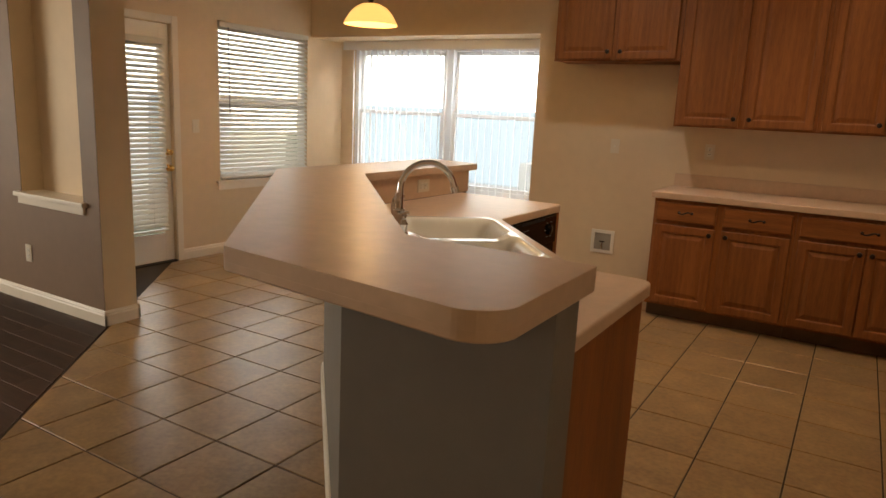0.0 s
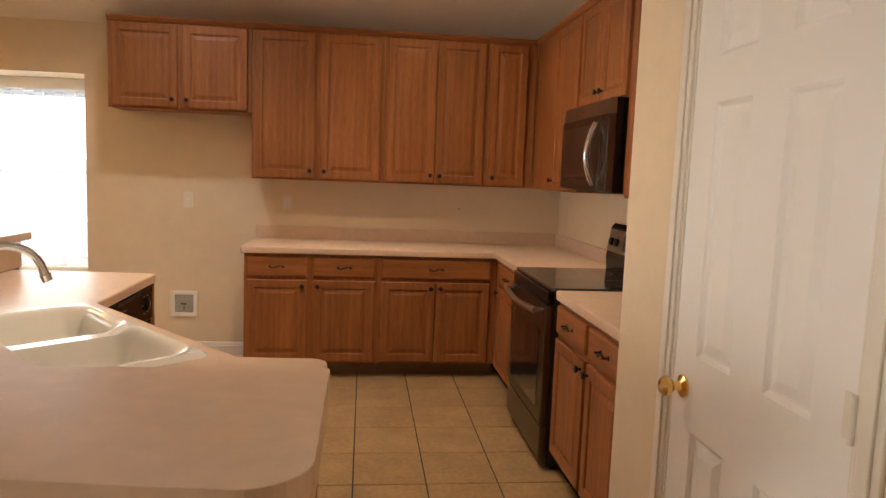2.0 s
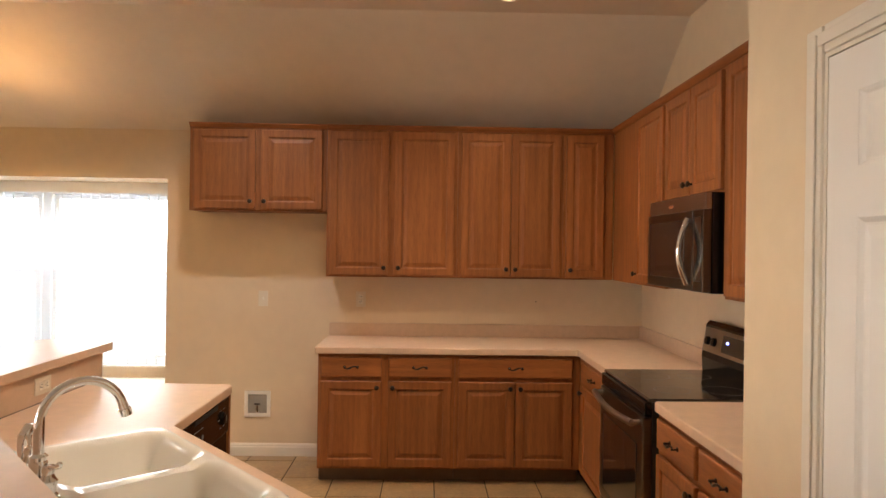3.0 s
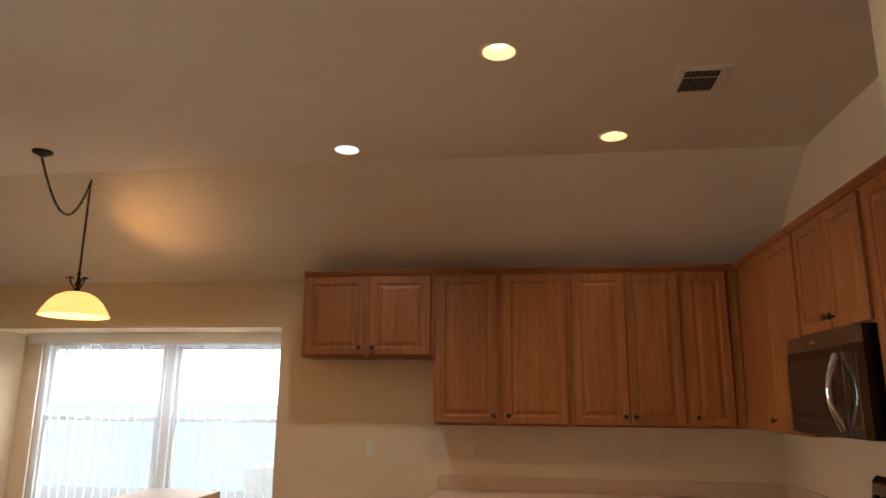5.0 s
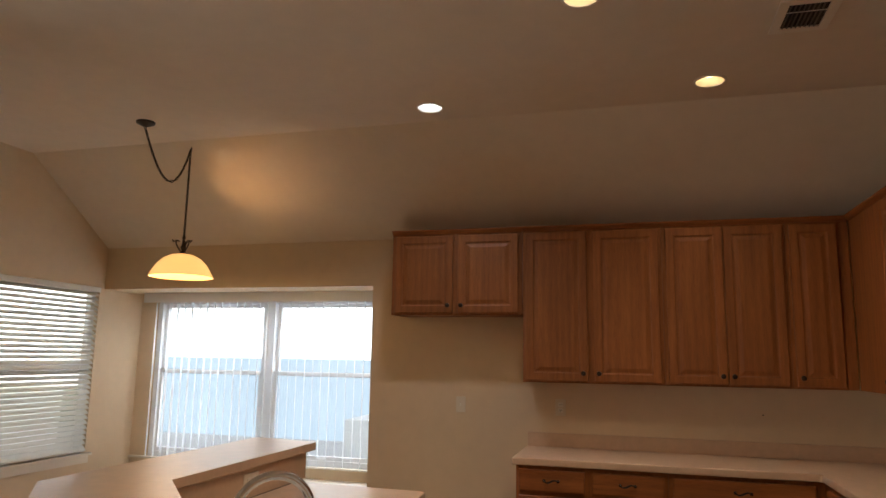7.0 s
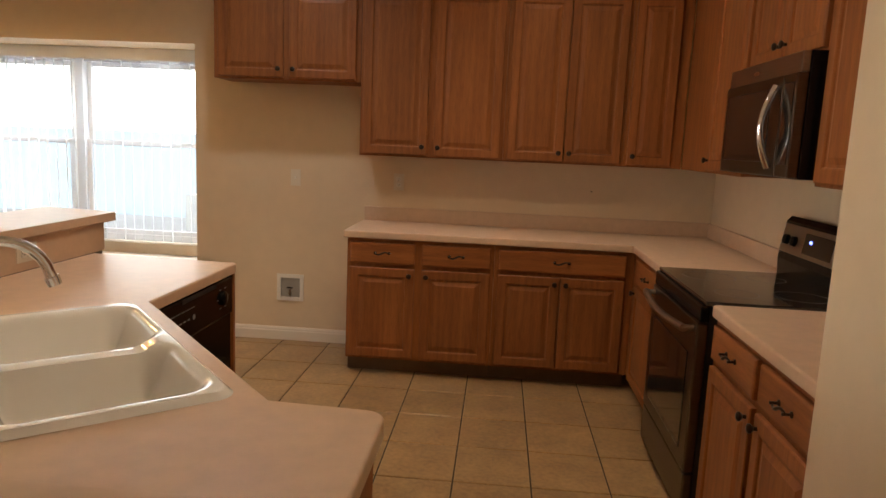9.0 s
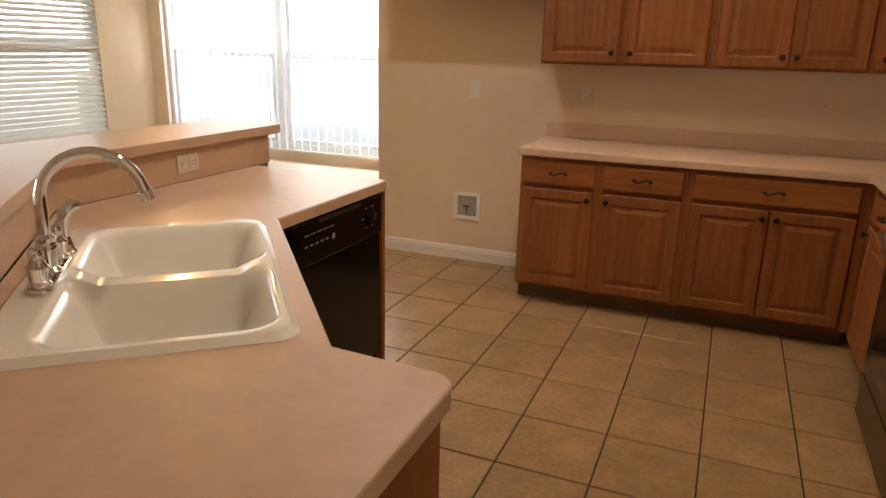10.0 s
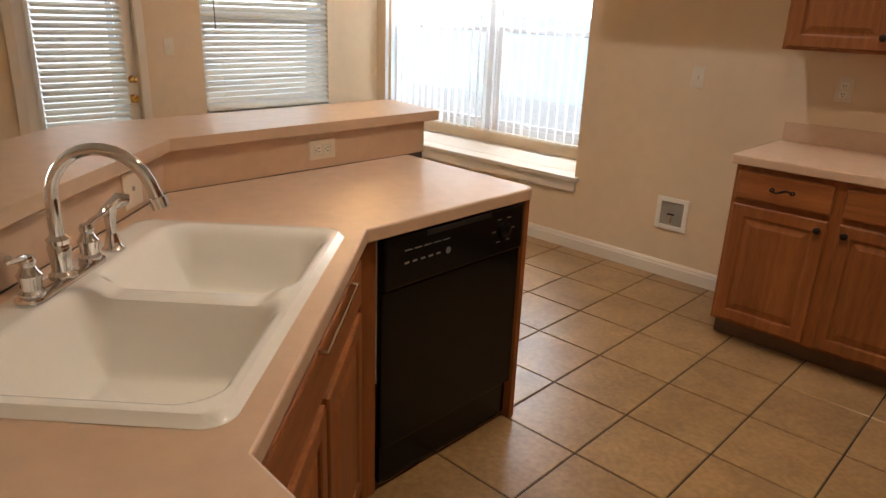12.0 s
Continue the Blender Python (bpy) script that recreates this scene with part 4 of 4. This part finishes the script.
def kitchen_range():
    r = thing("range", "freestanding stainless range with a black glass cooktop", "stove", EAST(-1.395))
    w, dep = 0.764, 0.655
    part("body", boxed(0.003, w - 0.003, -dep + 0.03, -0.012, 0.02, 0.905), MATTEBLACK, r)
    part("cooktop", boxed(-0.002, w + 0.002, -dep + 0.01, -0.07, 0.9055, 0.922, 0.005), BLACKGLASS, r)
    part("front_rail", boxed(0.003, w - 0.003, -dep - 0.005, -dep + 0.03, 0.840, 0.905, 0.008), BLACK, r)
    door = part("oven_door", boxed(0.004, w - 0.004, -dep - 0.012, -dep + 0.029, 0.235, 0.836, 0.008), STEEL_DARK, r)
    part("oven_window", boxed(0.09, w - 0.09, -dep - 0.016, -dep - 0.010, 0.30, 0.70, 0.003), BLACKGLASS, door)
    pts = [(0.04 + (w - 0.08) * i / 16, -dep - 0.052 - 0.022 * math.sin(math.pi * i / 16), 0.805 - 0.010 * math.sin(math.pi * i / 16)) for i in range(17)]
    bm = tube(pts, 0.016, 12)
    for x in (0.05, w - 0.05):
        tube([(x, -dep - 0.01, 0.805), (x, -dep - 0.056, 0.805)], 0.013, 10, bm)
    part("handle", bm, STEEL, door, smooth=True)
    part("drawer", boxed(0.004, w - 0.004, -dep - 0.010, -dep + 0.029, 0.055, 0.228, 0.008), STEEL_DARK, r)
    part("kick", boxed(0.03, w - 0.03, -dep + 0.06, -dep + 0.08, 0.0, 0.054), MATTEBLACK, r)
    prof = [(-0.095, 0.922), (-0.015, 0.922), (-0.015, 1.190), (-0.055, 1.200), (-0.075, 1.178), (-0.100, 1.00)]
    part("console", rings(bmesh.new(), [[(x, y, z) for y, z in prof] for x in (0.0, w)]), BLACK, r)
    m = Matrix.Translation((0, -0.0885, 1.095)) @ Matrix.Rotation(radians(-9.5), 4, "X")
    pan = part("control_panel", boxed(0.012, w - 0.012, -0.006, 0.004, -0.06, 0.072, 0.003), STEEL, r, m=m)
    for x in (0.08, 0.16, w - 0.16, w - 0.08):
        part("control_knob", lathe([(0.024, 0), (0.021, 0.018), (0.001, 0.02)], 18, m=pose(x, -0.006, 0.0, 90, 0, 0)), BLACK, pan, smooth=True)
    part("display", boxed(0.25, 0.51, -0.0075, -0.0055, -0.04, 0.05, 0.002), BLACKGLASS, pan)
    part("clock", boxed(0.300, 0.325, -0.0085, -0.0074, 0.008, 0.022), LED, pan, "small blue clock digits")
    for k, (cx, cy, cr) in enumerate(((0.2, -0.22, 0.085), (0.57, -0.22, 0.105), (0.2, -0.47, 0.115), (0.57, -0.47, 0.085))):
        lo = [[(cx + q * math.cos(a * math.pi / 18), cy + q * math.sin(a * math.pi / 18), z) for a in range(36)] for q, z in ((cr, 0.9222), (cr - 0.003, 0.9224))]
        part("burner_ring", rings(bmesh.new(), lo, False, False), GREYMARK, r)


kitchen_range()


def microwave():
    mw = thing("microwave", "stainless over-range microwave with a curved handle", "microwave", EAST(-1.396))
    w, dep, z0, z1 = 0.762, 0.40, 1.392, 1.848
    part("case", boxed(0, w, -dep + 0.03, -0.002, z0, z1, 0.003), BLACK, mw)
    part("top_strip", boxed(0.002, w - 0.002, -dep, -dep + 0.029, z1 - 0.075, z1 - 0.002, 0.004), STEEL, mw)
    part("badge", boxed(0.30, 0.36, -dep - 0.002, -dep, z1 - 0.05, z1 - 0.035), CHROME, mw)
    door = part("door", boxed(0.002, 0.640, -dep - 0.012, -dep + 0.029, z0 + 0.004, z1 - 0.077, 0.006), STEEL_DARK, mw)
    part("window", boxed(0.045, 0.54, -dep - 0.015, -dep - 0.010, z0 + 0.055, z1 - 0.12, 0.003), BLACKGLASS, door)
    part("control_panel", boxed(0.643, w - 0.002, -dep - 0.010, -dep + 0.029, z0 + 0.004, z1 - 0.077, 0.005), STEEL_DARK, mw)
    part("keypad", boxed(0.658, 0.745, -dep - 0.012, -dep - 0.009, z0 + 0.05, z1 - 0.11, 0.002), BLACKGLASS, mw)
    pts = [(0.600, -dep - 0.018 - 0.045 * math.sin(math.pi * i / 14), z0 + 0.035 + (z1 - z0 - 0.15) * i / 14) for i in range(15)]
    part("handle", tube(pts, [0.016 - 0.004 * math.sin(math.pi * i / 14) for i in range(15)], 12), CHROME, door, "curved bright handle", smooth=True)
    part("vent_grille", boxed(0.10, w - 0.10, -dep + 0.06, -0.10, z0 - 0.004, z0, 0.001), SLOT, mw)


microwave()

# ---- pantry door ----


def pantry_door():
    y0, y1, zt = -4.250, -3.545, 2.050
    d = thing("door_2", "white six-panel pantry door, closed, with a brass knob", "door", kind="structure")
    x = XP
    bm = bmesh.new()
    c = 0.068
    for a, b in ((y0 - 0.014 - c, y0 - 0.014), (y1 + 0.014, y1 + 0.014 + c)):
        box(bm, x - 0.012, x, a, b, 0, zt + 0.015 + c, 0.004)
        box(bm, x - 0.019, x - 0.012, a + 0.018, b - 0.018, 0, zt + 0.015 + c - 0.018, 0.003)
    box(bm, x - 0.012, x, y0 - 0.006, y1 + 0.006, zt + 0.015, zt + 0.015 + c, 0.004)
    box(bm, x - 0.019, x - 0.012, y0 - 0.024, y1 + 0.024, zt + 0.033, zt + 0.065, 0.003)
    part("casing", bm, TRIM, d)
    bm = bmesh.new()
    box(bm, x - 0.004, x + 0.118, y0 - 0.014, y0 - 0.0015, 0, zt + 0.014)
    box(bm, x - 0.004, x + 0.118, y1 + 0.0015, y1 + 0.014, 0, zt + 0.014)
    box(bm, x - 0.004, x + 0.118, y0 - 0.0015, y1 + 0.0015, zt + 0.003, zt + 0.014)
    part("jamb", bm, TRIM, d)
    # leaf in local coordinates facing -y, then turned to face -x
    w, h = y1 - y0, zt - 0.012
    M = pose(x - 0.002, y1, 0.012, 0, 0, -90)
    bm = boxed(0, w, 0.010, 0.035, 0, h)
    st, mid = 0.118, 0.135
    rows = [(0.20, 0.778), (0.985, 1.648), (1.763, 1.935)]
    cols = [(st, (w - mid) / 2), ((w + mid) / 2, w - st)]
    box(bm, 0, st, 0, 0.010, 0, h)
    box(bm, w - st, w, 0, 0.010, 0, h)
    edges = [0] + [v for r in rows for v in r] + [h]
    for lo, hi in zip(edges[::2], edges[1::2]):
        box(bm, st, w - st, 0, 0.010, lo, hi)
    for lo, hi in rows:
        box(bm, cols[0][1], cols[1][0], 0, 0.010, lo, hi)
    leaf = part("leaf", bm, DOORWHITE, d, m=M)
    for a, b in cols:
        for lo, hi in rows:
            steps = [(0, 0.001), (0.006, 0.004), (0.012, 0.0095), (0.018, 0.0095), (0.045, 0.0015), (0.048, 0.001)]
            part("panel", rings(bmesh.new(), [rect_y(a + i, b - i, lo + i, hi - i, yy) for i, yy in steps], cap_start=False), DOORWHITE, leaf)
    k = M @ pose(0.062, 0, 0.888, 90, 0, 0)
    part("knob", lathe([(0.031, 0), (0.031, 0.006), (0.014, 0.012), (0.011, 0.030), (0.020, 0.036), (0.027, 0.046), (0.027, 0.056), (0.019, 0.066), (0.001, 0.069)], 24, m=k), BRASS, d, "polished brass knob", smooth=True)
    for z in (0.23, 1.045, 1.83):
        hg = part("hinge", tube([(x - 0.012, y0 - 0.008, z - 0.045), (x - 0.012, y0 - 0.008, z + 0.045)], 0.0075, 10), TRIM, d, "white painted hinge", smooth=True)
        part("hinge_leaf", boxed(x - 0.004, x + 0.001, y0 - 0.006, y0 + 0.030, z - 0.044, z + 0.044, 0.001), TRIM, hg)


pantry_door()

# ---- ceiling fittings ----


def pendant():
    hx, hy = -2.39, -0.84
    p = thing("pendant_lamp", "amber glass bowl pendant lamp hung on a swagged dark chain", "lamp", pose(hx, hy, 0))
    cx, cy = -0.02, -0.47           # canopy beside the hook
    zh = ZC - 0.012
    part("canopy", lathe([(0.062, 0), (0.060, -0.012), (0.035, -0.024), (0.012, -0.034), (0.001, -0.036)], 24, m=pose(cx, cy, ZC)), BRONZE, p, "dark bronze ceiling canopy", smooth=True)
    part("ceiling_hook", tube([(0, 0, ZC), (0, 0, zh - 0.02), (0.012, -0.004, zh - 0.035), (0, -0.008, zh - 0.048)], 0.004, 8), BRONZE, p)
    # swagged chain and drop: separate links
    path = []
    n = 26
    for i in range(n + 1):
        t = i / n
        sag = 0.29 * 4 * t * (1 - t) * (0.75 + 0.5 * t)
        path.append(Vector((cx * (1 - t), cy * (1 - t), (ZC - 0.04) * (1 - t) + (zh - 0.045) * t - sag)))
    path += [Vector((0, 0, zh - 0.045 - (zh - 0.045 - 2.36) * i / 24)) for i in range(1, 25)]
    dist, links = 0.0, []
    for a, b in zip(path, path[1:]):
        seg = (b - a).length
        while dist < seg:
            links.append((a + (b - a) * (dist / seg), (b - a).normalized()))
            dist += 0.030
        dist -= seg
    ring_pts = [(0.0085 * math.cos(k * math.pi / 6), 0, 0.020 * math.sin(k * math.pi / 6)) for k in range(12)]
    bm = tube(ring_pts + ring_pts[:1], 0.0024, 5)
    chain_mesh = None
    for i, (c, d) in enumerate(links):
        q = d.to_track_quat("Z", "Y").to_matrix().to_4x4()
        m = Matrix.Translation(c) @ q @ Matrix.Rotation(math.pi / 2 * (i % 2), 4, "Z")
        if chain_mesh is None:
            ob = part("chain_link", bm, BRONZE, p, m=m)
            chain_mesh = ob.data
        else:
            ob = new("chain_link", chain_mesh)
            ob.parent, ob.matrix_basis = p, m
    part("cord", tube(path[::2] + path[-1:], 0.0025, 6), BRONZE, p)
    part("stem", lathe([(0.006, 2.37), (0.014, 2.355), (0.008, 2.34), (0.012, 2.30), (0.020, 2.285), (0.010, 2.26), (0.03, 2.235), (0.001, 2.232)][::-1], 14), BRONZE, p, smooth=True)
    for k in range(3):
        a = radians(90 + 120 * k + 20)
        sc = []
        for i in range(15):
            t = i / 14
            r = 0.012 + 0.055 * math.sin(t * math.pi * 0.9) * (0.3 + 0.7 * t)
            z = 2.24 + 0.115 * t - (0.03 * max(0, t - 0.8) / 0.2)
            sc.append((r * math.cos(a), r * math.sin(a), z))
        sc += [((0.055 + 0.0) * math.cos(a), 0.055 * math.sin(a), 2.33), (0.068 * math.cos(a), 0.068 * math.sin(a), 2.318), (0.080 * math.cos(a), 0.080 * math.sin(a), 2.332)]
        part("scroll", tube(sc, 0.005, 8), BRONZE, p, smooth=True)
    prof = [(0.03, 2.234), (0.076, 2.226), (0.128, 2.200), (0.170, 2.158), (0.200, 2.108), (0.222, 2.068), (0.216, 2.066), (0.194, 2.102), (0.164, 2.150), (0.124, 2.191), (0.074, 2.217), (0.03, 2.226)]
    part("shade", lathe(prof, 40), SHADE, p, "glowing amber glass bowl shade", smooth=True)
    part("bulb", lathe([(0.012, 2.20), (0.022, 2.185), (0.034, 2.15), (0.034, 2.125), (0.02, 2.105), (0.001, 2.10)], 16), BULB_W, p, smooth=True)
    lamp = new("pendant_light", bpy.data.lights.new("pendant_light", "POINT"))
    lamp.data.energy, lamp.data.color, lamp.data.shadow_soft_size = PENDANT_W, (1.0, 0.62, 0.28), 0.05
    lamp.location = (hx, hy, 2.07)
    up = new("pendant_glow", bpy.data.lights.new("pendant_glow", "SPOT"))
    up.data.energy, up.data.color, up.data.shadow_soft_size, up.data.spot_size, up.data.spot_blend = PENDANT_UP, (1.0, 0.52, 0.20), 0.02, radians(80), 1.0
    up.matrix_world = look((hx + 0.03, hy, 2.255), (hx + 0.36, hy + 0.24, 2.80))


pendant()


def can_light(x, y, bulb, colour, watts, label):
    c = thing("recessed_light", label, "lamp", pose(x, y, ZC), "recessed ceiling lights")
    prof = [(0.090, 0), (0.090, -0.003), (0.084, -0.006), (0.076, -0.005), (0.0735, 0.002), (0.078, 0.004)]
    part("trim_ring", rings(bmesh.new(), [[(q * math.cos(k * math.pi / 16), q * math.sin(k * math.pi / 16), z) for k in range(32)] for q, z in prof], False, False), TRIM, c, smooth=True)
    part("reflector", rings(bmesh.new(), [[(q * math.cos(k * math.pi / 16), q * math.sin(k * math.pi / 16), z) for k in range(32)] for q, z in ((0.0735, 0.0), (0.074, 0.05), (0.066, 0.10), (0.05, 0.13))], False, True), WHITEPLASTIC if bulb == BULB_C else CAN, c, smooth=True)
    part("bulb", lathe([(0.018, 0.128), (0.030, 0.10), (0.048, 0.065), (0.050, 0.05), (0.040, 0.038), (0.001, 0.034)], 24), bulb, c, smooth=True)
    lamp = new("can_spot", bpy.data.lights.new("can_spot", "SPOT"))
    lamp.data.energy, lamp.data.color, lamp.data.spot_size, lamp.data.spot_blend, lamp.data.shadow_soft_size = watts, colour, radians(135), 0.9, 0.065
    lamp.location = (x, y, ZC + 0.028)


can_light(*CANS[0], BULB_C, (0.92, 0.95, 1.0), CAN_W, "recessed ceiling light with a cool white bulb")
can_light(*CANS[1], BULB_W, (1.0, 0.82, 0.60), CAN_W * 0.8, "recessed ceiling light with a warm bulb")
can_light(*CANS[2], BULB_W, (1.0, 0.82, 0.60), CAN_W * 1.9, "large recessed ceiling light with a warm bulb")


def vent(x, y, w, h, turn):
    v = thing("ceiling_vent", "beige louvred ceiling air vent", "vent", pose(x, y, ZC, 0, 0, turn), "ceiling vents")
    bm = bmesh.new()
    f = 0.042
    for a, b, c, d in ((-w / 2, -w / 2 + f, -h / 2, h / 2), (w / 2 - f, w / 2, -h / 2, h / 2), (-w / 2 + f, w / 2 - f, -h / 2, -h / 2 + f), (-w / 2 + f, w / 2 - f, h / 2 - f, h / 2)):
        box(bm, a, b, c, d, -0.010, 0, 0.003)
    part("frame", bm, TRIM, v)
    # flat near-black sheet for the shade inside the duct; louvres coloured dark too
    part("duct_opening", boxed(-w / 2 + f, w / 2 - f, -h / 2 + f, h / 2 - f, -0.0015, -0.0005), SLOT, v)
    part("cross_bar", boxed(-w / 2 + f, w / 2 - f, -h / 2 + f + 0.060, -h / 2 + f + 0.068, -0.0115, -0.0105, 0.0003), TRIM, v)
    n = int((w - 2 * f) / 0.019)
    for k in range(n):
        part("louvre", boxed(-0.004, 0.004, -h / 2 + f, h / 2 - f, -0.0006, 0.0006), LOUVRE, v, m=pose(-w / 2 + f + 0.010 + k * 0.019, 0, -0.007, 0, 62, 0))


vent(1.515, -1.86, 0.25, 0.31, 0)
vent(-2.525, -2.675, 0.38, 0.28, 0)

# ---- floors ----
# border between tile and wood: a slanting line from the wall end
LA, LB = (-2.62, -3.12), (-1.655, -4.225)
na, nb = -(LB[1] - LA[1]), (LB[0] - LA[0])
ln = math.hypot(na, nb)
na, nb = na / ln, nb / ln
nc = -(na * LA[0] + nb * LA[1])
floor = structure("floor", boxed(XW - 0.1, XE + 0.1, -8.5, 0.1, -0.05, -0.0045), GROUT, "tan square ceramic tile floor with dark grout", "floor")
wood = structure("floor_wood", boxed(-6.6, XW - 0.1, -8.5, -2.905, -0.05, -0.0045), DARKWOOD, "dark brown wood plank floor", "floor")
P, PY, X0, Y0, GAP = 0.344, 0.36, 0.097, -1.563, 0.0035


def piece(parent, name, poly, z0, z1, material, b=0.0025):
    if len(poly) < 3:
        return
    lo = [(x, y, z0) for x, y in poly]
    bm = rings(bmesh.new(), [lo, [(x, y, z1 - b) for x, y in poly], [(x, y, z1) for x, y in inset(list(poly), b)]], cap_start=False)
    return part(name, bm, material, parent)


def area(poly):
    return abs(sum(a[0] * b[1] - b[0] * a[1] for a, b in zip(poly, poly[1:] + poly[:1]))) / 2


tile_mesh = None
for i in range(-12, 8):
    for j in range(-15, 6):
        x, y = X0 + i * P, Y0 + j * PY
        sq = [(x + GAP, y + GAP), (x + P - GAP, y + GAP), (x + P - GAP, y + PY - GAP), (x + GAP, y + PY - GAP)]
        if x + P < XW - 0.02 or x > 1.78 or y > 0.0 or (x > 1.68 and y < -3.12):
            continue
        if -0.02 < x and x + P < 1.75 and y > -0.5:
            continue
        poly = clip(sq, na, nb, nc - 0.012)
        if len(poly) < 3 or area(poly) < 0.001:
            continue
        if len(poly) == 4 and abs(area(poly) - area(sq)) < 1e-6:
            if tile_mesh is None:
                ob = piece(floor, "tile", [(-P / 2 + GAP, -PY / 2 + GAP), (P / 2 - GAP, -PY / 2 + GAP), (P / 2 - GAP, PY / 2 - GAP), (-P / 2 + GAP, PY / 2 - GAP)], -0.0045, 0.0, TILE)
                tile_mesh = ob.data
            else:
                ob = new("tile", tile_mesh)
                ob.parent = floor
            ob.matrix_basis = pose(x + P / 2, y + PY / 2, random.uniform(-0.0006, 0.0), random.uniform(-0.08, 0.08), random.uniform(-0.08, 0.08), 180 * random.randrange(2))
        else:
            piece(floor, "tile", poly, -0.0045, 0.0, TILE)
# planks of the living room, along x
for j in range(44):
    y = -2.905 - 0.127 * (j + 1)
    x = -6.5 - random.uniform(0, 1.0)
    while x < 1.7:
        L = random.uniform(0.9, 1.5)
        poly = clip([(x + 0.001, y + 0.001), (x + L - 0.001, y + 0.001), (x + L - 0.001, y + 0.126), (x + 0.001, y + 0.126)], -na, -nb, -nc)
        poly = clip(poly, 1, 0, 6.5) if len(poly) > 2 else poly
        poly = clip(poly, -1, 0, 1.7) if len(poly) > 2 else poly
        if len(poly) > 2 and area(poly) > 0.002:
            piece(wood, "plank", poly, -0.0045, 0.001, DARKWOOD, 0.0012)
        x += L
